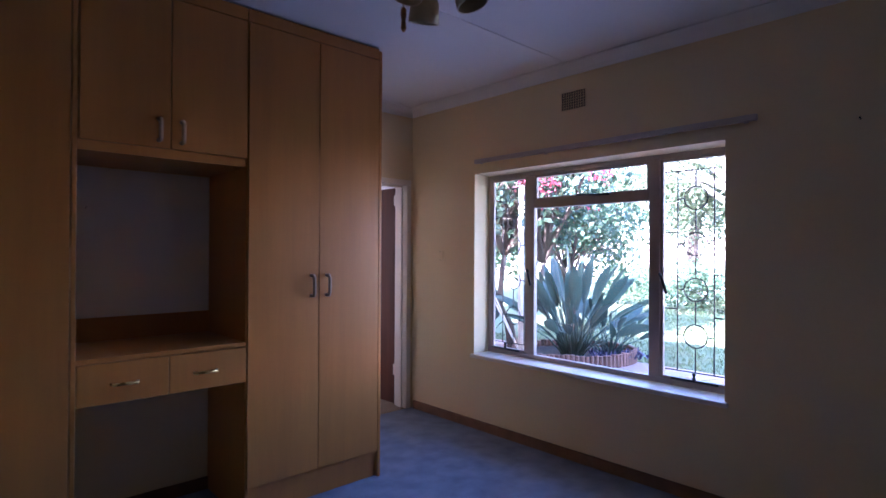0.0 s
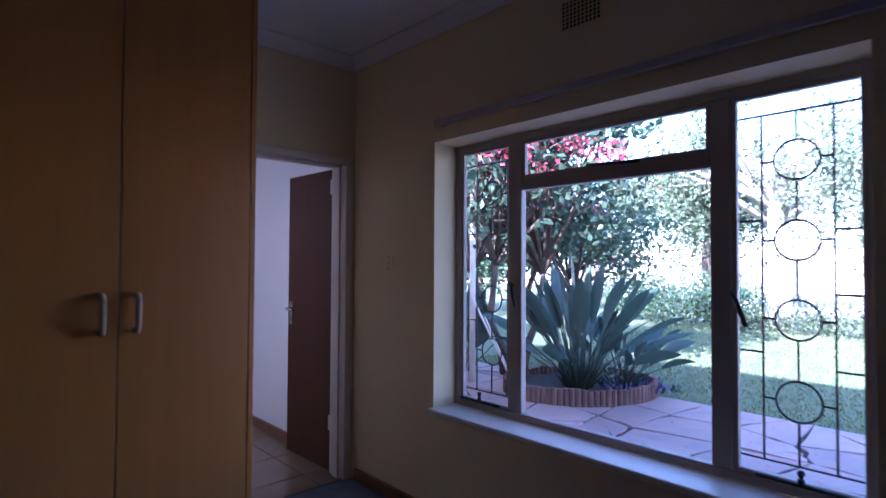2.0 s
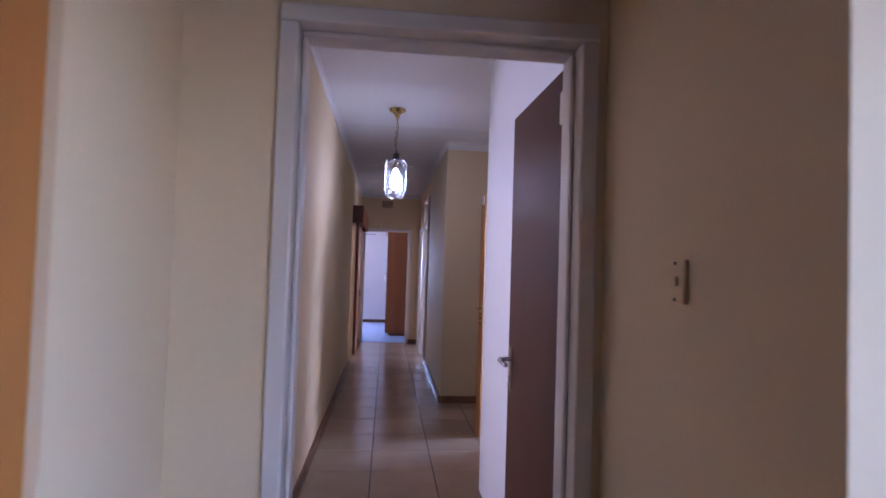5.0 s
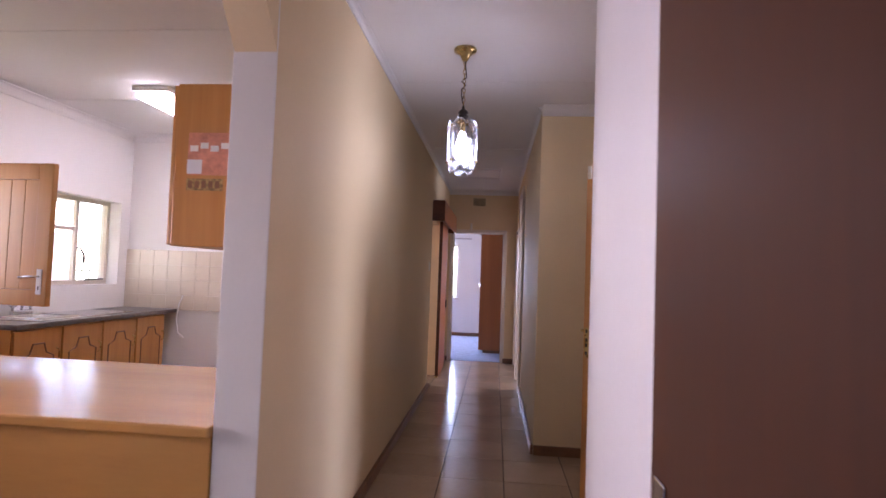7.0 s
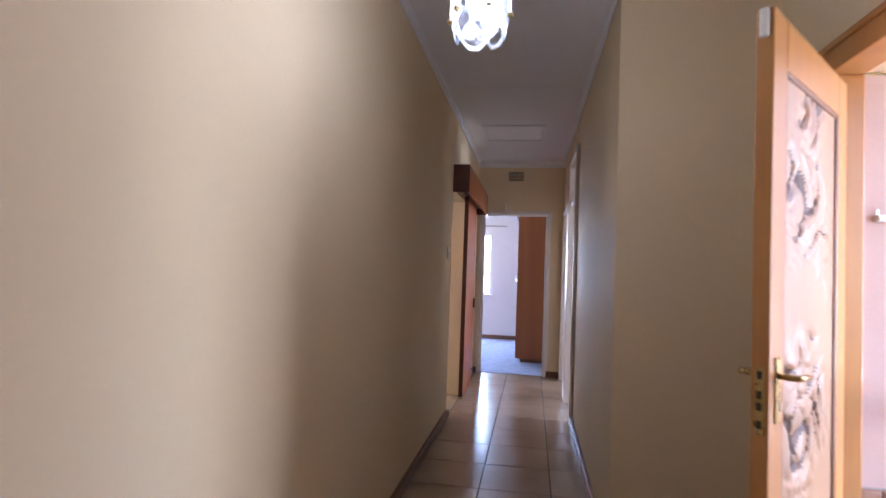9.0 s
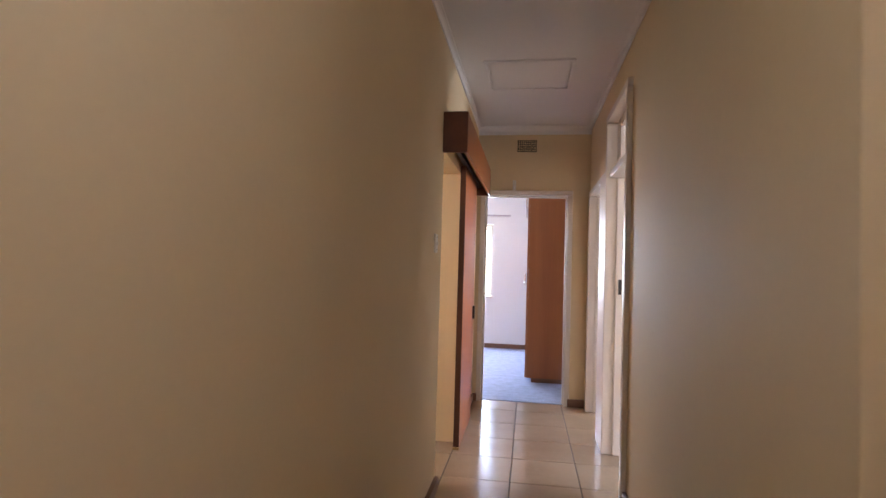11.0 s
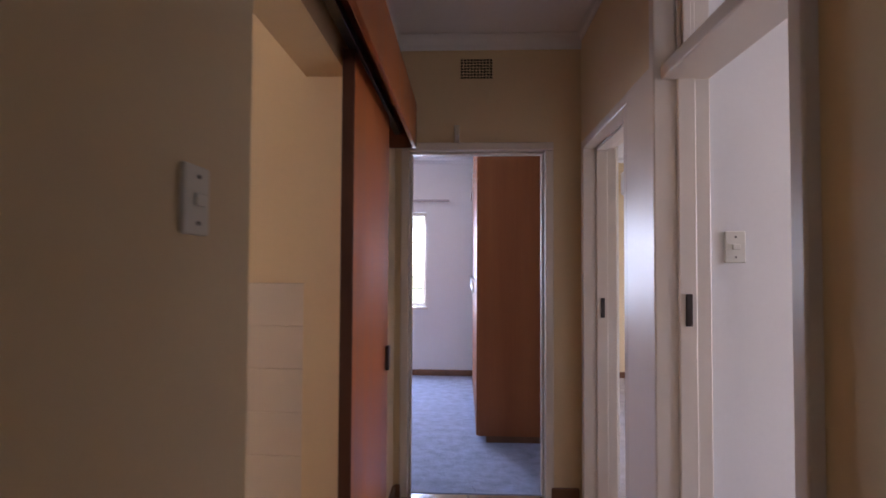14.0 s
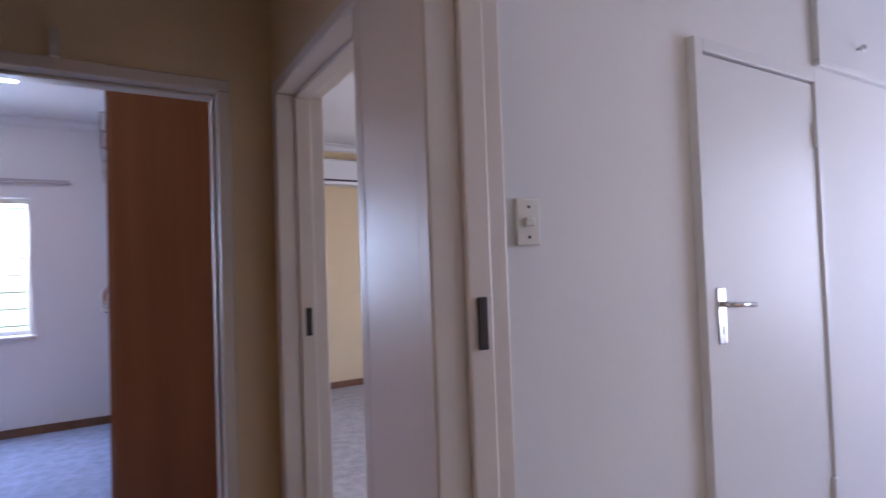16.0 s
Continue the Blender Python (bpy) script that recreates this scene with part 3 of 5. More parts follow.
part("body", bevelled(-0.016, -0.03, -0.06, 0.016, -0.0005, 0.045, 0.005), PLASTIC, bell)
part("lens", bevelled(-0.010, -0.034, -0.045, 0.010, -0.0305, -0.015, 0.002), WHITE_PAINT, bell)

# ---------- bedroom wardrobe ----------
HANDLE = material("pale_wood_handle", (0.50, 0.33, 0.22), 0.35, var=0.1, scale=20, bump=0.03)


def loop_handle(parent, x, z, y=0.0, w=0.028, h=0.10):
    r = 0.022
    pts = [(x, y + 0.002, z - h / 2), (x, y - 0.03, z - h / 2), (x, y - 0.038, z - h / 2 + 0.012), (x, y - 0.038, z + h / 2 - 0.012), (x, y - 0.03, z + h / 2), (x, y + 0.002, z + h / 2)]
    return part("handle", tube(bmesh.new(), pts, 0.0095, 8), HANDLE, parent, "pale wooden loop handle", True)


def cupboard_doors(root, x0, x1, z0, z1, n, hz, hh=0.10):
    w = (x1 - x0) / n
    for k in range(n):
        d = part("door", bevelled(x0 + k * w + 0.002, -0.019, z0, x0 + (k + 1) * w - 0.002, -0.0008, z1, 0.002), VENEER, root)
        loop_handle(d, x0 + (k + 1) * w - 0.05 if k % 2 == 0 else x0 + k * w + 0.05, hz, -0.019, h=hh)


WY = 3.08
tall = thing("tall_wardrobe", (0, WY, 0), "tall orange oak veneer wardrobe with two closed doors", "wardrobe", group="built-in wardrobes")
part("side_panel", bevelled(2.462, -0.019, 0.001, 2.482, 0.535, 2.715, 0.002), VENEER, tall)
part("side_panel", bevelled(1.602, 0.0, 0.001, 1.620, 0.535, 2.715, 0.002), VENEER, tall)
part("body", box(bmesh.new(), 1.621, 0.001, 0.11, 2.461, 0.535, 2.655), VENEER, tall)
part("plinth", bevelled(1.605, 0.012, 0.001, 2.46, 0.05, 0.108, 0.002), VENEER, tall)
part("top_filler", bevelled(1.605, -0.015, 2.660, 2.461, 0.02, 2.728, 0.002), VENEER, tall)
cupboard_doors(tall, 1.606, 2.460, 0.165, 2.655, 2, 1.236, 0.115)
lefty = thing("tall_wardrobe", (0, WY, 0), "tall orange oak veneer wardrobe beside the dressing niche", "wardrobe", group="built-in wardrobes")
part("side_panel", bevelled(0.818, -0.019, 0.001, 0.838, 0.535, 2.715, 0.002), VENEER, lefty)
part("body", box(bmesh.new(), -0.98, 0.001, 0.11, 0.817, 0.535, 2.655), VENEER, lefty)
part("plinth", bevelled(-0.98, 0.012, 0.001, 0.815, 0.05, 0.108, 0.002), VENEER, lefty)
part("top_filler", bevelled(-0.98, -0.015, 2.660, 0.836, 0.02, 2.728, 0.002), VENEER, lefty)
cupboard_doors(lefty, -0.95, 0.815, 0.165, 2.655, 4, 1.236, 0.115)
upper = thing("overhead_cupboard", (0, WY, 1.86), "orange oak veneer cupboard above the dressing niche", "cupboard")
part("body", box(bmesh.new(), 0.842, 0.001, 0.02, 1.599, 0.535, 0.795), VENEER, upper)
part("top_filler", bevelled(0.842, -0.015, 0.800, 1.600, 0.02, 0.868, 0.002), VENEER, upper)
for k in range(2):
    d = part("door", bevelled(0.845 + k * 0.378, -0.019, 0.065, 0.845 + k * 0.378 + 0.374, -0.0008, 0.795, 0.002), VENEER, upper)
    loop_handle(d, 1.165 if k == 0 else 1.268, 0.15, -0.019, h=0.10)
dress = thing("dressing_table", (0, WY, -0.025), "built-in oak veneer dressing shelf with two drawers", "dressing table")
part("tabletop", bevelled(0.839, -0.01, 0.955, 1.601, 0.535, 0.975, 0.003), VENEER, dress)
part("drawer_box", box(bmesh.new(), 0.842, 0.001, 0.775, 1.599, 0.40, 0.953), VENEER, dress)
for k in range(2):
    d = part("drawer", bevelled(0.842 + k * 0.380, -0.019, 0.765, 0.842 + k * 0.380 + 0.376, -0.0008, 0.950, 0.003), VENEER, dress)
    xx = 1.03 + k * 0.36
    part("handle", tube(bmesh.new(), [(xx - 0.055, -0.019, 0.852), (xx - 0.05, -0.045, 0.852), (xx + 0.05, -0.047, 0.852), (xx + 0.055, -0.019, 0.852)], 0.007, 8), BRASS, d, "small brass drawer pull", True)
part("back_panel", bevelled(0.842, 0.518, 0.976, 1.599, 0.536, 1.10, 0.002), VENEER, dress)
part("back_board", bevelled(0.842, 0.524, 1.101, 1.599, 0.536, 1.90, 0.002), WHITE_WALL, dress, "pale backing board of the niche")
part("hook", tube(bmesh.new(), [(0.96, 0.53, 1.68), (0.96, 0.50, 1.675), (0.965, 0.495, 1.69)], 0.003, 6), METAL, dress)

# ceiling light cluster with pull cord
SHADE = material("amber_glass_shade", (0.62, 0.46, 0.26), 0.35, var=0.12, scale=20, bump=0.05)
clus = thing("ceiling_light", (1.60, 1.585, 2.315), "brass ceiling light with amber shades and a pull cord", "ceiling light")
part("stem", tube(bmesh.new(), [(0, 0, 0.06), (0, 0, 0.415)], 0.012, 10), BRASS, clus, smooth=True)
part("canopy", lathe(bmesh.new(), [(0.06, 0.4245), (0.06, 0.41), (0.02, 0.385)], 0, 0, 20), BRASS, clus, smooth=True)
part("hub", lathe(bmesh.new(), [(0.02, 0.02), (0.06, 0.04), (0.06, 0.09), (0.02, 0.11)], 0, 0, 20), BRASS, clus, smooth=True)
for k in range(3):
    a = math.radians(-55 + 120 * k)
    s = part("shade", lathe(bmesh.new(), [(0.03, 0.0), (0.05, -0.03), (0.055, -0.10), (0.050, -0.10), (0.045, -0.035), (0.026, -0.005)], 0, 0, 18), SHADE, clus, smooth=True)
    s.matrix_basis = pose(0.10 * math.cos(a), 0.10 * math.sin(a), 0.03, 18 * math.sin(a), -18 * math.cos(a), 0)
cord = part("pull_cord", tube(bmesh.new(), [(-0.09, 0.05, 0.05), (-0.09, 0.05, -0.075)], 0.003, 6), FRAME, clus)
part("toggle", lathe(bmesh.new(), [(0.004, -0.155), (0.010, -0.145), (0.007, -0.115), (0.010, -0.105), (0.009, -0.08), (0.003, -0.075)], -0.09, 0.05, 10), PINE, cord, smooth=True)

# ---------- hall ----------
# chamfers of the kitchen archway
for i, (ya, yb) in enumerate(((4.50, 4.68), (5.838, 5.66))):
    bm = bmesh.new()
    ring = [[bm.verts.new((x, y, z)) for y, z in ((ya, 2.345), (yb, 2.345), (ya, 2.12))] for x in (2.379, 2.531)]
    bm.faces.new(ring[0][::-1]), bm.faces.new(ring[1])
    for k in range(3):
        bm.faces.new((ring[0][k], ring[0][(k + 1) % 3], ring[1][(k + 1) % 3], ring[1][k]))
    structure("arch_corner_%d" % (i + 1), bm, CREAM, "chamfered upper corner of the kitchen archway", "archway")

structure("arch_reveal", bevelled(2.374, 5.836, 0.0, 2.5335, 5.8445, 2.338, 0.004), WHITE_WALL, "white painted plaster reveal of the kitchen archway", "wall")

LAMPGLASS = glass("bevelled_lantern_glass", 0.05, (0.95, 0.95, 0.97), 0.07)
BEVELGLASS = glass("bright_bevel_edge_glass", 0.25, (0.80, 0.86, 0.95), 0.45)
lamp = thing("hanging_lantern", (3.083, 7.29, 1.985), "lit glass panel lantern hanging on a brass chain", "pendant lamp")
LH = H - 1.985
part("ceiling_rose", lathe(bmesh.new(), [(0.014, LH - 0.075), (0.022, LH - 0.06), (0.035, LH - 0.035), (0.066, LH - 0.020), (0.070, LH - 0.008), (0.066, LH - 0.0005)], 0, 0, 28), BRASS, lamp, smooth=True)
for k in range(10):
    zc = 0.415 + k * 0.0285
    part("chain_link", tube(bmesh.new(), [((0.008 * math.cos(a)) * (1 if k % 2 else 0.1), (0.008 * math.cos(a)) * (0.1 if k % 2 else 1), zc + 0.018 * math.sin(a)) for a in [2 * math.pi * i / 10 for i in range(10)]], 0.0026, 5, close=True), BRASS, lamp)
part("flex", tube(bmesh.new(), [(0.004, 0.003, 0.395), (-0.012, -0.004, 0.45), (-0.016, 0.006, 0.51), (0.012, 0.0, 0.535), (-0.018, 0.004, 0.555), (0.014, 0.0, 0.58), (0.0, 0.0, 0.68)], 0.0035, 6), DARKMETAL, lamp, smooth=True)
part("cap", lathe(bmesh.new(), [(0.020, 0.318), (0.030, 0.325), (0.034, 0.345), (0.022, 0.352), (0.032, 0.362), (0.026, 0.375), (0.010, 0.385), (0.008, 0.405)], 0, 0, 18), DARKMETAL, lamp, smooth=True)
part("crown", lathe(bmesh.new(), [(0.012, 0.322), (0.040, 0.314), (0.046, 0.304), (0.012, 0.308)], 0, 0, 6), BRASS, lamp)


def glass_plate(angle, R, w, z0, z1, c, name, label):
    """An upright clipped-corner glass plate with a bright bevelled rim and a cut lattice."""
    ca, sa = math.cos(angle), math.sin(angle)

    def at(u, z, d=0.0):
        return (ca * (R + d) - sa * u, sa * (R + d) + ca * u, z)

    def loop(k):
        a, b = w - k, c * 0.85
        return [(-a + b, z1 - k), (a - b, z1 - k), (a, z1 - c), (a, z0 + c), (a - b, z0 + k), (-a + b, z0 + k), (-a, z0 + c), (-a, z1 - c)]
    bm = bmesh.new()
    back, front = [bm.verts.new(at(u, z, -0.002)) for u, z in loop(0.010)], [bm.verts.new(at(u, z, 0.002)) for u, z in loop(0.010)]
    bm.faces.new(back[::-1]), bm.faces.new(front)
    for i in range(8):
        bm.faces.new((back[i], back[(i + 1) % 8], front[(i + 1) % 8], front[i]))
    g = part(name, bm, LAMPGLASS, lamp, label)
    g.visible_shadow = False
    rim = bmesh.new()
    rings = [[rim.verts.new(at(u, z, d)) for u, z in loop(k)] for k, d in ((0.0, 0.0), (0.010, 0.003), (0.010, -0.003))]
    for A, B in ((0, 1), (1, 2), (2, 0)):
        for i in range(8):
            rim.faces.new((rings[A][i], rings[A][(i + 1) % 8], rings[B][(i + 1) % 8], rings[B][i]))
    e = part("bevel", rim, BEVELGLASS, g, "bright bevelled glass edge")
    e.visible_shadow = False
    if z1 - z0 > 0.2:
        cut = bmesh.new()
        zm = z0 + (z1 - z0) * 0.66
        for s in (-1, 1):
            tube(cut, [at(-s * (w - 0.014), zm - 0.045, 0.003), at(s * (w - 0.014), zm + 0.045, 0.003)], 0.0011, 4)
            tube(cut, [at(-s * (w - 0.014), zm - 0.010, 0.003), at(s * (w - 0.030), zm + 0.062, 0.003)], 0.0011, 4)
        part("cut_lattice", cut, METAL, g)


for k in range(6):
    a = math.pi / 3 * k + 0.35
    glass_plate(a, 0.080, 0.046, 0.045, 0.315, 0.032, "glass_panel", "bevelled clear glass panel")
    glass_plate(a + math.pi / 6, 0.070, 0.040, 0.0, 0.075, 0.026, "lower_glass_panel", "short bevelled glass panel at the foot")
    for z in (0.065, 0.27):
        part("clip", bevelled(-0.004, -0.007, z - 0.006, 0.010, 0.007, z + 0.006, 0.002), BRASS, lamp).matrix_basis = pose(0.088 * math.cos(a + math.pi / 6), 0.088 * math.sin(a + math.pi / 6), 0, 0, 0, math.degrees(a) + 30)
part("bulb", lathe(bmesh.new(), [(0.004, 0.065), (0.030, 0.078), (0.042, 0.110), (0.040, 0.165), (0.024, 0.220), (0.016, 0.245)], 0, 0, 18), glow("lit_bulb", (0.86, 0.93, 1.0), 3.0), lamp, "lit white bulb", True)
part("socket", lathe(bmesh.new(), [(0.018, 0.246), (0.020, 0.305)], 0, 0, 14), BRASS, lamp)
bulb = new("lantern_light", bpy.data.lights.new("lantern_light", "POINT"))
bulb.data.energy, bulb.data.shadow_soft_size, bulb.data.color, bulb.location = 0.18, 0.04, (0.93, 0.96, 1.0), (3.083, 7.29, 1.92)

# carved front door
fd = thing("front_door", (4.315, 7.905, 0), "carved pine front door standing half open", "door", turn=-128)
for nm, x0, x1, z0, z1 in (("stile", 0.0, 0.115, 0.012, 2.035), ("stile", 0.69, 0.805, 0.012, 2.035), ("rail", 0.1155, 0.6895, 1.90, 2.035), ("rail", 0.1155, 0.6895, 0.012, 0.20)):
    part(nm, bevelled(x0, 0.0, z0, x1, 0.044, z1, 0.004), PINE, fd)
nx, nz = 64, 190
bm = bmesh.new()
dark = {}
for side, y in ((-1, 0.010), (1, 0.034)):
    grid = []
    for j in range(nz + 1):
        row = []
        for i in range(nx + 1):
            u, w = i / nx, j / nz
            p = Vector((u * 4.2, w * 11.0, side * 4.0))
            q = p + Vector((noise.noise(p * 0.7), noise.noise(p * 0.7 + Vector((9, 0, 0))), 0)) * 0.8
            groove = max(0.0, 1 - abs(noise.noise(q)) * 7.0) + 0.6 * max(0.0, 1 - abs(noise.noise(q * 2.3)) * 6.0)
            swell = 0.5 + 0.5 * noise.noise(q * 0.6)
            mask = max(0.0, min(1.0, 1.2 * math.sin(math.pi * u) + 1.9 * noise.noise(Vector((u * 2.0, w * 5.5, 7.0))) - 0.30))
            edge = min(u, 1 - u, w * 2.6, (1 - w) * 2.6)
            d = (0.014 * swell - 0.019 * groove) * mask * min(1.0, edge * 8)
            dark[len(bm.verts)] = groove * mask
            row.append(bm.verts.new((0.1155 + u * 0.574, y + side * d, 0.20 + w * 1.70)))
        grid.append(row)
    for j in range(nz):
        for i in range(nx):
            f = bm.faces.new((grid[j][i], grid[j][i + 1], grid[j + 1][i + 1], grid[j + 1][i]))
            n0 = (0 if side < 0 else (nx + 1) * (nz + 1)) + j * (nx + 1) + i
            f.material_index = 1 if dark[n0] + dark[n0 + 1] + dark[n0 + nx + 1] + dark[n0 + nx + 2] > 2.1 else 0
panel = part("carved_panel", bm, CARVED, fd, "pine panel carved with dark stained flowing relief", True)
panel.data.materials.append(material("dark_carving_stain", (0.16, 0.075, 0.035), 0.6, var=0.3, scale=20, bump=0.2, dist=0.002))
for x0, x1, z0, z1 in ((0.116, 0.131, 0.2005, 1.8995), (0.674, 0.689, 0.2005, 1.8995), (0.132, 0.673, 1.884, 1.8995), (0.132, 0.673, 0.2005, 0.216)):
    part("moulding", bevelled(x0, 0.0025, z0, x1, 0.0415, z1, 0.004), SKIRT, fd)
lever(fd, 0.745, 1.075, 0.044, 1, BRASS, reach=-0.10)
lever(fd, 0.745, 1.075, 0.0, -1, BRASS, reach=-0.10, plate_mat=METAL)
lk = part("lock_plate", bevelled(0.8045, 0.010, 0.93, 0.8075, 0.034, 1.10, 0.001), BRASS, fd)
for z in (0.955, 1.0, 1.03, 1.08):
    part("lock_bolt", bevelled(0.807, 0.016, z - 0.010, 0.810, 0.028, z + 0.010, 0.001), DARKMETAL, lk)
part("draught_strip", bevelled(0.8055, 0.012, 1.955, 0.822, 0.034, 2.030, 0.003), PLASTIC, fd, "small white plastic stop")
ff = thing("door_5", (0, 0, 0), "varnished pine front door frame", "door frame", kind="structure")
part("jamb", bevelled(4.30, 7.915, 0.0, 4.43, 8.005, 2.085, 0.006), PINE, ff)
part("jamb", bevelled(4.30, 6.955, 0.0, 4.43, 7.045, 2.085, 0.006), PINE, ff)
part("head", bevelled(4.30, 6.955, 2.0855, 4.43, 8.005, 2.165, 0.006), PINE, ff)
part("architrave", bevelled(4.29, 6.93, 2.1655, 4.349, 8.03, 2.19, 0.006), PINE, ff)
# security gate outside the front door
gate = thing("security_gate", (4.625, 7.49, GROUND + 0.13), "brown framed security gate with thin black bars", "gate")
for a, b, c, d in ((-0.48, -0.42, 0.0, 2.20), (0.43, 0.49, 0.0, 2.20), (-0.42, 0.43, 2.14, 2.20), (-0.42, 0.43, 0.90, 0.95), (-0.42, 0.43, 0.0, 0.06)):
    part("frame", bevelled(-0.025, a, c, 0.025, b, d, 0.005), PINE, gate)
for k in range(5):
    y = -0.29 + 0.145 * k
    part("bar", tube(bmesh.new(), [(0, y, 0.06), (0, y, 2.14)], 0.005, 6), FRAME, gate)
    for z in (0.35, 0.65, 1.20, 1.55, 1.90):
        zz = z + (0.16 if k % 2 else 0)
        part("bar", tube(bmesh.new(), [(0, y, zz), (0, y + 0.14, zz)], 0.006, 6), BLACKIRON, gate)
structure("door_reveal", box(bmesh.new(), 4.432, 7.936, 0.60, 4.574, 7.949, 2.085), PEACH, "peach plastered reveal outside the front door", "wall")
rv = structure("brick_reveal", box(bmesh.new(), 4.432, 7.940, -0.02, 4.574, 7.949, 0.598), MORTAR, "face brick reveal outside the front door", "wall")
for j in range(8):
    for a, b in (((4.434, 4.500), (4.506, 4.573)) if j % 2 else ((4.434, 4.468), (4.474, 4.573))):
        part("brick", bevelled(a, 7.926, 0.0 + j * 0.075, b, 7.945, 0.067 + j * 0.075, 0.005, 1), BRICK, rv)
slab("porch_floor", 4.57, 5.9, 5.6, 8.42, GROUND - 0.05, -0.02, TILE, "beige ceramic porch floor", "floor")
hookp = thing("gate_catch", (4.52, 7.935, 1.56), "small white gate catch on the plaster", "catch")
part("arm", bevelled(-0.05, -0.03, -0.012, 0.03, -0.0005, 0.012, 0.004), WHITE_PAINT, hookp)
part("pin", tube(bmesh.new(), [(-0.05, -0.02, 0.01), (-0.05, -0.02, 0.03)], 0.005, 6), METAL, hookp)

# sliding door and its pelmet
sl = thing("sliding_door", (2.565, 11.76, 0.008), "reddish meranti sliding door, slid open along the wall", "sliding door")
part("panel", bevelled(-0.018, -0.41, 0.0, 0.022, 0.41, 2.07, 0.003), MERANTI, sl)
part("edge_strip", bevelled(-0.019, -0.418, 0.0, 0.023, -0.4105, 2.07, 0.002), DARKWOOD, sl)
part("flush_pull", bevelled(0.0225, 0.325, 0.875, 0.040, 0.365, 0.985, 0.003), DARKMETAL, sl, "dark recessed pull")
part("bottom_guide", bevelled(-0.02, -0.44, -0.006, 0.026, -0.425, 0.012, 0.002), BRASS, sl)
pel = thing("sliding_track_pelmet", (2.53, 11.575, 2.015), "dark mahogany pelmet boxing the sliding track", "pelmet")
part("end_board", bevelled(0.001, -1.005, 0.0, 0.150, -0.985, 0.248, 0.003), PELMETWOOD, pel)
part("end_board", bevelled(0.001, 0.985, 0.0, 0.150, 1.005, 0.248, 0.003), PELMETWOOD, pel)
part("front_board", bevelled(0.130, -0.9845, 0.0, 0.150, 0.9845, 0.248, 0.003), MERANTI, pel)
part("top_board", bevelled(0.001, -0.9845, 0.230, 0.1295, 0.9845, 0.248, 0.003), PELMETWOOD, pel)
part("track", bevelled(0.030, -0.98, 0.070, 0.065, 0.98, 0.105, 0.003), DARKMETAL, pel)
for y in (-0.05, 0.50):
    part("hanger", bevelled(0.030, y, 0.064, 0.055, y + 0.08, 0.0698, 0.002), METAL, pel)

# washroom tiles behind the sliding door
wt = structure("washroom_dado", box(bmesh.new(), 0.31, 11.512, 0.0, 2.38, 11.519, 1.298), WALLTILE, "white glazed wall tiles below a painted wall", "wall tiles")
TW, TH = 0.30, 0.1525
tm = finish("tile", bevelled(-TW / 2 + 0.0008, -0.004, -TH / 2 + 0.0008, TW / 2 - 0.0008, 0.0, TH / 2 - 0.0008, 0.0015, 1), WALLTILE)
for i in range(6):
    for j in range(8):
        o = new("tile", tm)
        o.parent = wt
        o.matrix_basis = pose(2.38 - TW * (i + 0.5), 11.512, 1.298 - TH * (j + 0.5))

# ---------- north bedroom ----------
cup = thing("tall_cupboard", (3.06, 13.85, 0.004), "tall brown veneer cupboard seen from its side", "wardrobe")
part("side_panel", bevelled(0.0, 0.0, 0.05, 0.685, 0.018, 2.66, 0.002), CUPWOOD, cup)
part("body", box(bmesh.new(), 0.02, 0.0185, 0.05, 0.685, 2.3, 2.66), CUPWOOD, cup)
part("plinth", bevelled(0.06, 0.004, 0.0, 0.685, 2.3, 0.0495, 0.002), SKIRT, cup)
for k in range(5):
    d = part("door", bevelled(-0.018, 0.002 + k * 0.46, 0.055, -0.0005, 0.456 + k * 0.46, 2.05, 0.002), CUPWOOD, cup)
    part("handle", tube(bmesh.new(), [(-0.018, 0.05 + k * 0.46, 1.15), (-0.045, 0.05 + k * 0.46, 1.15), (-0.045, 0.05 + k * 0.46, 1.25), (-0.018, 0.05 + k * 0.46, 1.25)], 0.006, 6), METAL, d)
    d = part("door", bevelled(-0.018, 0.002 + k * 0.46, 2.055, -0.0005, 0.456 + k * 0.46, 2.65, 0.002), CUPWOOD, cup)
    part("handle", tube(bmesh.new(), [(-0.018, 0.05 + k * 0.46, 2.10), (-0.045, 0.05 + k * 0.46, 2.10), (-0.045, 0.05 + k * 0.46, 2.20), (-0.018, 0.05 + k * 0.46, 2.20)], 0.006, 6), METAL, d)


